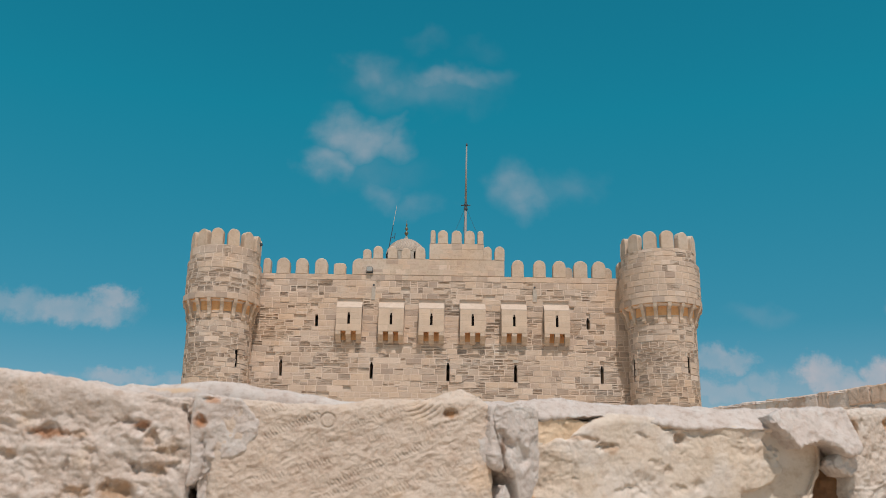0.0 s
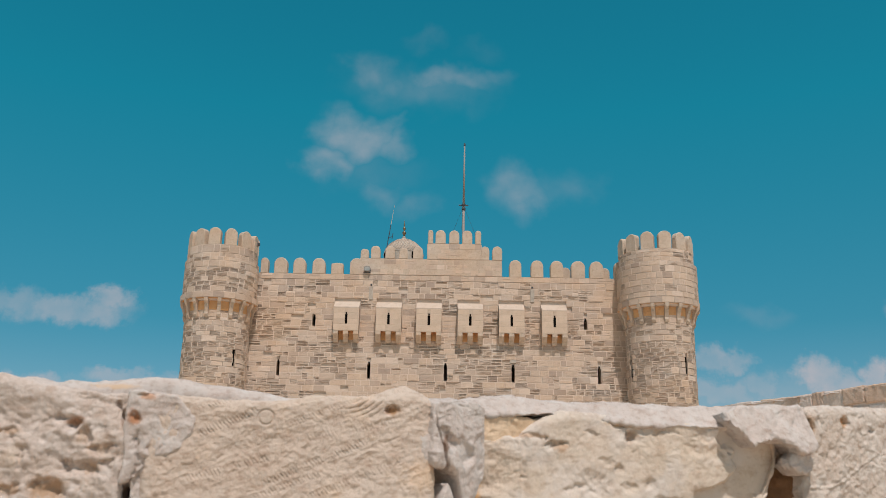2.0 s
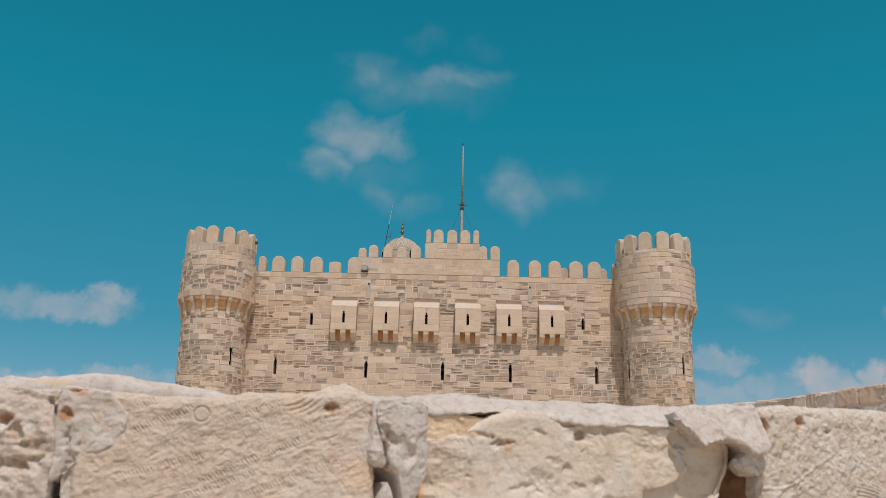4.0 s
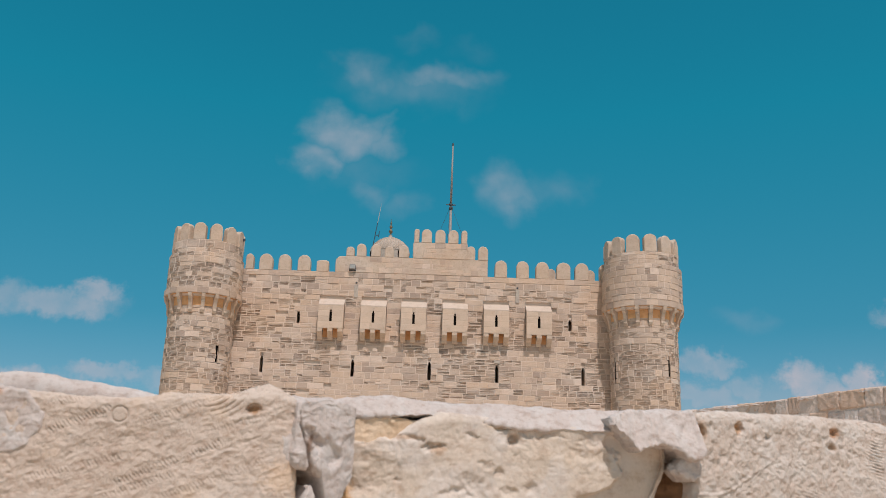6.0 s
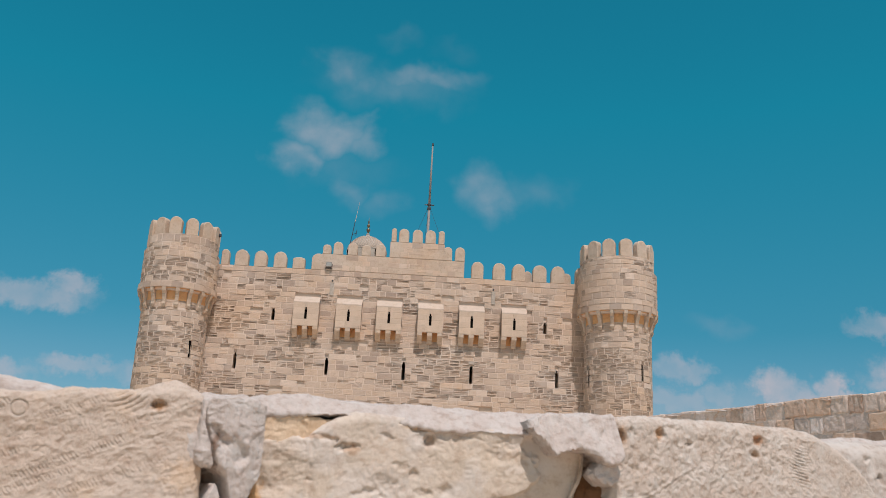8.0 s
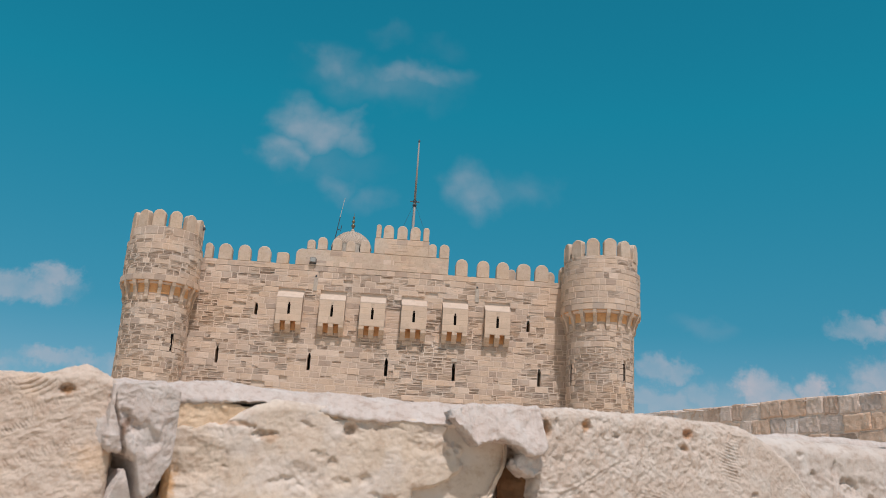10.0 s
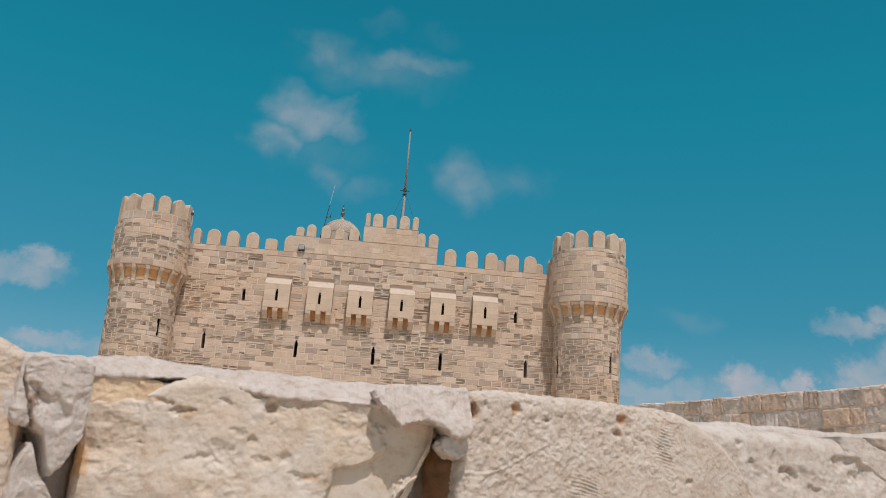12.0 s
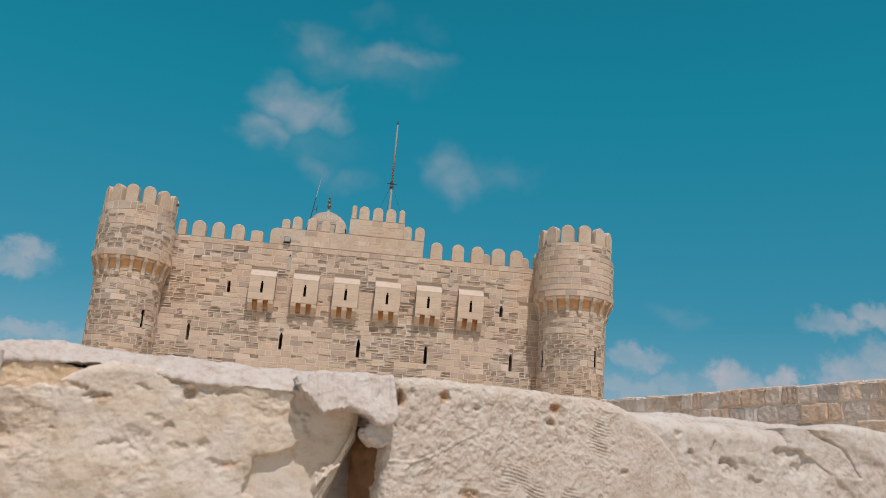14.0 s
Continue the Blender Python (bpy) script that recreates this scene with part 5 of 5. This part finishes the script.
def shape_smear(q):
    """The mortar spread over the narrow joint: it runs out raggedly over the block, with two rusty pockets."""
    w = bent_space(q, 60, 0.005, 150)
    f = frayed(q, 31)
    d = 0.0024 * fractal(q, 18, 2, 71) + 0.0026 * (crags(w, 38, 72, 3) + 0.4) + grit(q, 250, 1.1)
    outline = np.sqrt(((f[:, 0] + 0.484) / 0.046) ** 2 + ((f[:, 2] - 1.652) / 0.040) ** 2)
    d -= 0.010 * rise(0.86, 1.06, outline) * rise(-0.506, -0.490, q[:, 0])
    d += groove(q, [(-0.502, 1.640), (-0.500, 1.615), (-0.503, 1.590), (-0.508, 1.560)], 0.004, 0.004, 0.8)
    return d + dents(q, [(-0.508, 1.656, 0.009, 0.010, 0.007), (-0.497, 1.682, 0.012, 0.006, 0.006), (-0.487, 1.622, 0.004, 0.010, 0.007), (-0.505, 1.628, 0.004, 0.010, 0.006)], 0.4)


def shape_lump(seed, big=0.010):
    def shape(q):
        w = bent_space(q, 50, 0.008, seed + 40)
        return 0.6 * big * fractal(q, 20, 2, seed) + big * (crags(w, 32, seed + 1, 4) + 0.3) + grit(q, seed + 300)
    return shape


def shape_cap(q):
    return 0.0035 * fractal(q, 9, 2, 61) + 0.0050 * (crags(bent_space(q, 30, 0.01, 64), 20, 63, 4) + 0.35) + grit(q, 260, 0.9)


flat = lambda z: [(0, z), (1, z)]
block("stone_block", M_ROUGH, -1.10, 1.395, -0.515, 1.4425, [(0, 1.73), (0.55, 1.716), (0.68, 1.707), (0.83, 1.693), (0.93, 1.690), (1, 1.688)], flat(1.2), 0.26, 0.012, shape_pitted, "deeply pitted weathered limestone block")
block("stone_block", M_TOOLED, -0.497, 1.442, -0.158, 1.488, [(0, 1.690), (0.25, 1.684), (0.45, 1.684), (0.55, 1.692), (0.75, 1.693), (0.88, 1.705), (0.95, 1.698), (1, 1.690)], flat(1.2), 0.26, 0.012, shape_tooled, "chisel-marked buff limestone block", step=0.0010)
block("stone_block", M_SMOOTH, -0.118, 1.570, 0.345, 1.649, [(0, 1.654), (0.064, 1.657), (0.158, 1.664), (0.233, 1.682), (0.288, 1.692), (0.42, 1.694), (0.625, 1.690), (1, 1.688)], flat(1.2), 0.26, 0.012, shape_creamy, "creamy smooth-worn limestone block", step=0.0014)
block("stone_block", M_GRAIN, 0.377, 1.659, 0.935, 1.9186, [(0, 1.716), (0.10, 1.722), (0.33, 1.726), (0.51, 1.732), (0.61, 1.733), (0.69, 1.727), (0.78, 1.708), (0.84, 1.690), (0.89, 1.665), (0.94, 1.630), (1, 1.57)], flat(1.2), 0.24, 0.018, shape_granular, "grainy limestone block with combed tool marks", step=0.0013)
block("stone_block", M_PALE, 0.80, 1.885, 1.36, 2.125, [(0, 1.72), (0.25, 1.733), (0.5, 1.732), (0.8, 1.735), (1, 1.73)], flat(1.2), 0.26, 0.035, shape_white, "whitish weathered limestone block", step=0.0022)
block("stone_block", M_PALE, 1.15, 2.027, 1.95, 2.382, [(0, 1.738), (0.2, 1.75), (1, 1.78)], [(0, 1.698), (0.08, 1.680), (0.18, 1.635), (0.28, 1.55), (0.4, 1.35), (1, 1.2)], 0.3, 0.018, shape_white, "whitish weathered limestone block with a broken edge", step=0.003)
block("joint_filling", M_RUST, 0.325, 1.718, 0.392, 1.668, flat(1.64), flat(1.3), 0.05, 0.006, shape_cap, "brown earth filling in the open joint", low=1.5)
block("bed", M_OCHRE, -0.112, 1.5765, 0.06, 1.6065, flat(1.686), flat(1.64), 0.1, 0.006, shape_cap, "pale ochre bedding under the capping", low=1.6)
# mortar between and over the blocks
block("mortar", M_LIME, -0.521, 1.4370, -0.432, 1.4490, [(0, 1.690), (0.35, 1.690), (0.55, 1.688), (0.75, 1.680), (1, 1.660)], [(0, 1.58), (0.2, 1.585), (0.35, 1.592), (0.5, 1.600), (1, 1.615)], 0.08, 0.005, shape_smear, "white lime mortar smeared over the joint", low=1.55, step=0.0012)
block("mortar", M_LIME, -0.511, 1.443, -0.482, 1.446, flat(1.615), flat(1.30), 0.10, 0.006, shape_lump(75, 0.006), "white lime mortar in the joint")
block("mortar", M_LIME, -0.161, 1.479, -0.090, 1.537, [(0, 1.690), (0.5, 1.698), (1, 1.692)], [(0, 1.614), (0.22, 1.612), (0.42, 1.606), (0.48, 1.585), (0.55, 1.562), (0.61, 1.556), (0.75, 1.566), (0.85, 1.585), (1, 1.612)], 0.12, 0.006, shape_joint, "cracked white lime mortar filling the wide joint", low=1.50, step=0.0010, ragged=0.003)
block("mortar", M_LIME, -0.1565, 1.488, -0.1085, 1.527, [(0, 1.53), (0.08, 1.56), (0.19, 1.58), (0.30, 1.595), (0.36, 1.592), (0.42, 1.578), (0.55, 1.562), (0.75, 1.548), (0.95, 1.53), (1, 1.50)], flat(1.40), 0.10, 0.004, shape_lump(86, 0.004), "tongue of white lime mortar low in the joint", step=0.0010)
block("mortar", M_LIME, -0.184, 1.4835, -0.157, 1.4860, [(0, 1.645), (0.5, 1.652), (1, 1.648)], [(0, 1.630), (0.4, 1.618), (1, 1.612)], 0.03, 0.004, shape_lump(84, 0.003), "smear of white mortar")
block("mortar", M_LIME, 0.246, 1.604, 0.386, 1.634, [(0, 1.700), (0.3, 1.714), (1, 1.720)], [(0, 1.684), (0.2, 1.662), (0.33, 1.652), (0.5, 1.655), (0.6, 1.660), (0.70, 1.658), (0.80, 1.650), (0.90, 1.646), (1, 1.656)], 0.12, 0.007, shape_lump(91, 0.005), "overhanging lip of white lime mortar", low=1.6, step=0.0012, lean=0.5, ragged=0.0045)
block("mortar", M_LIME, 0.340, 1.6405, 0.382, 1.6515, [(0, 1.640), (0.4, 1.656), (1, 1.656)], [(0, 1.632), (0.3, 1.624), (0.7, 1.620), (1, 1.628)], 0.04, 0.004, shape_lump(93, 0.009), "crumb of white lime mortar over the open joint", low=1.6, step=0.0012, ragged=0.003)
block("capping", M_LIME, -0.125, 1.566, 0.300, 1.640, [(0, 1.704), (0.2, 1.717), (0.32, 1.714), (0.5, 1.712), (1, 1.715)], [(0, 1.678), (0.2, 1.683), (0.4, 1.682), (0.6, 1.676), (1, 1.676)], 0.26, 0.008, shape_cap, "white lime mortar capping", low=1.6, lean=0.9, ragged=0.0016)
block("capping", M_LIME, -1.2, 1.50, -0.12, 1.60, [(0, 1.736), (0.45, 1.717), (0.52, 1.713), (0.58, 1.719), (0.62, 1.725), (0.7, 1.716), (0.8, 1.70), (1, 1.712)], flat(1.45), 0.3, 0.02, shape_cap, "white lime mortar capping", step=0.004, low=1.6)
block("capping", M_LIME, 0.25, 1.72, 1.3, 2.16, [(0, 1.722), (0.3, 1.735), (0.55, 1.735), (0.65, 1.742), (0.8, 1.748), (1, 1.76)], flat(1.45), 0.3, 0.02, shape_cap, "white lime mortar capping", step=0.004, low=1.6)
# ochre filling deep in the joints and the wall's body
fill = Soup()
line = [(-1.6, 1.44), (-0.5, 1.56), (-0.15, 1.62), (-0.08, 1.68), (0.34, 1.78), (0.40, 1.82), (0.88, 2.03), (1.3, 2.22), (2.4, 2.7)]
back = [(x - 0.12, y + 0.34) for x, y in line]
n_l = len(line)
fv = [(x, y - 1.6, z) for z in (0.0, 1.672) for x, y in line] + [(x, y - 1.6, z) for z in (0.0, 1.672) for x, y in back]
ff = [(i, i + 1, n_l + i + 1, n_l + i) for i in range(n_l - 1)] + [(2 * n_l + i, 3 * n_l + i, 3 * n_l + i + 1, 2 * n_l + i + 1) for i in range(n_l - 1)]
ff += [(n_l + i, n_l + i + 1, 3 * n_l + i + 1, 3 * n_l + i) for i in range(n_l - 1)] + [(0, n_l, 3 * n_l, 2 * n_l), (n_l - 1, 3 * n_l - 1, 4 * n_l - 1, 2 * n_l - 1)]
fill.add(fv, ff)
part("wall_filling", fill.mesh("wall_filling", M_RUST), wall_near, None, "ochre earth filling in the open joints")
# lower courses, down to the ground
for row, (za, zb2) in enumerate(((0.0, 0.42), (0.42, 0.82), (0.82, 1.2))):
    for k, ((xa, ya), (xb, yb)) in enumerate(zip(line[1:], line[2:])):
        if math.hypot(xb - xa, yb - ya) < 0.2:
            continue
        m = Matrix.Translation(((xa + xb) / 2, (ya + yb) / 2 - 1.6 - 0.12, (za + zb2) / 2)) @ Matrix.Rotation(math.atan2(yb - ya, xb - xa) + math.pi, 4, "Z") @ Matrix.Diagonal((math.hypot(xb - xa, yb - ya), 1, zb2 - za, 1))
        part("stone_block", rough_box(60 + row * 9 + k, M_ROUGH), wall_near, m)
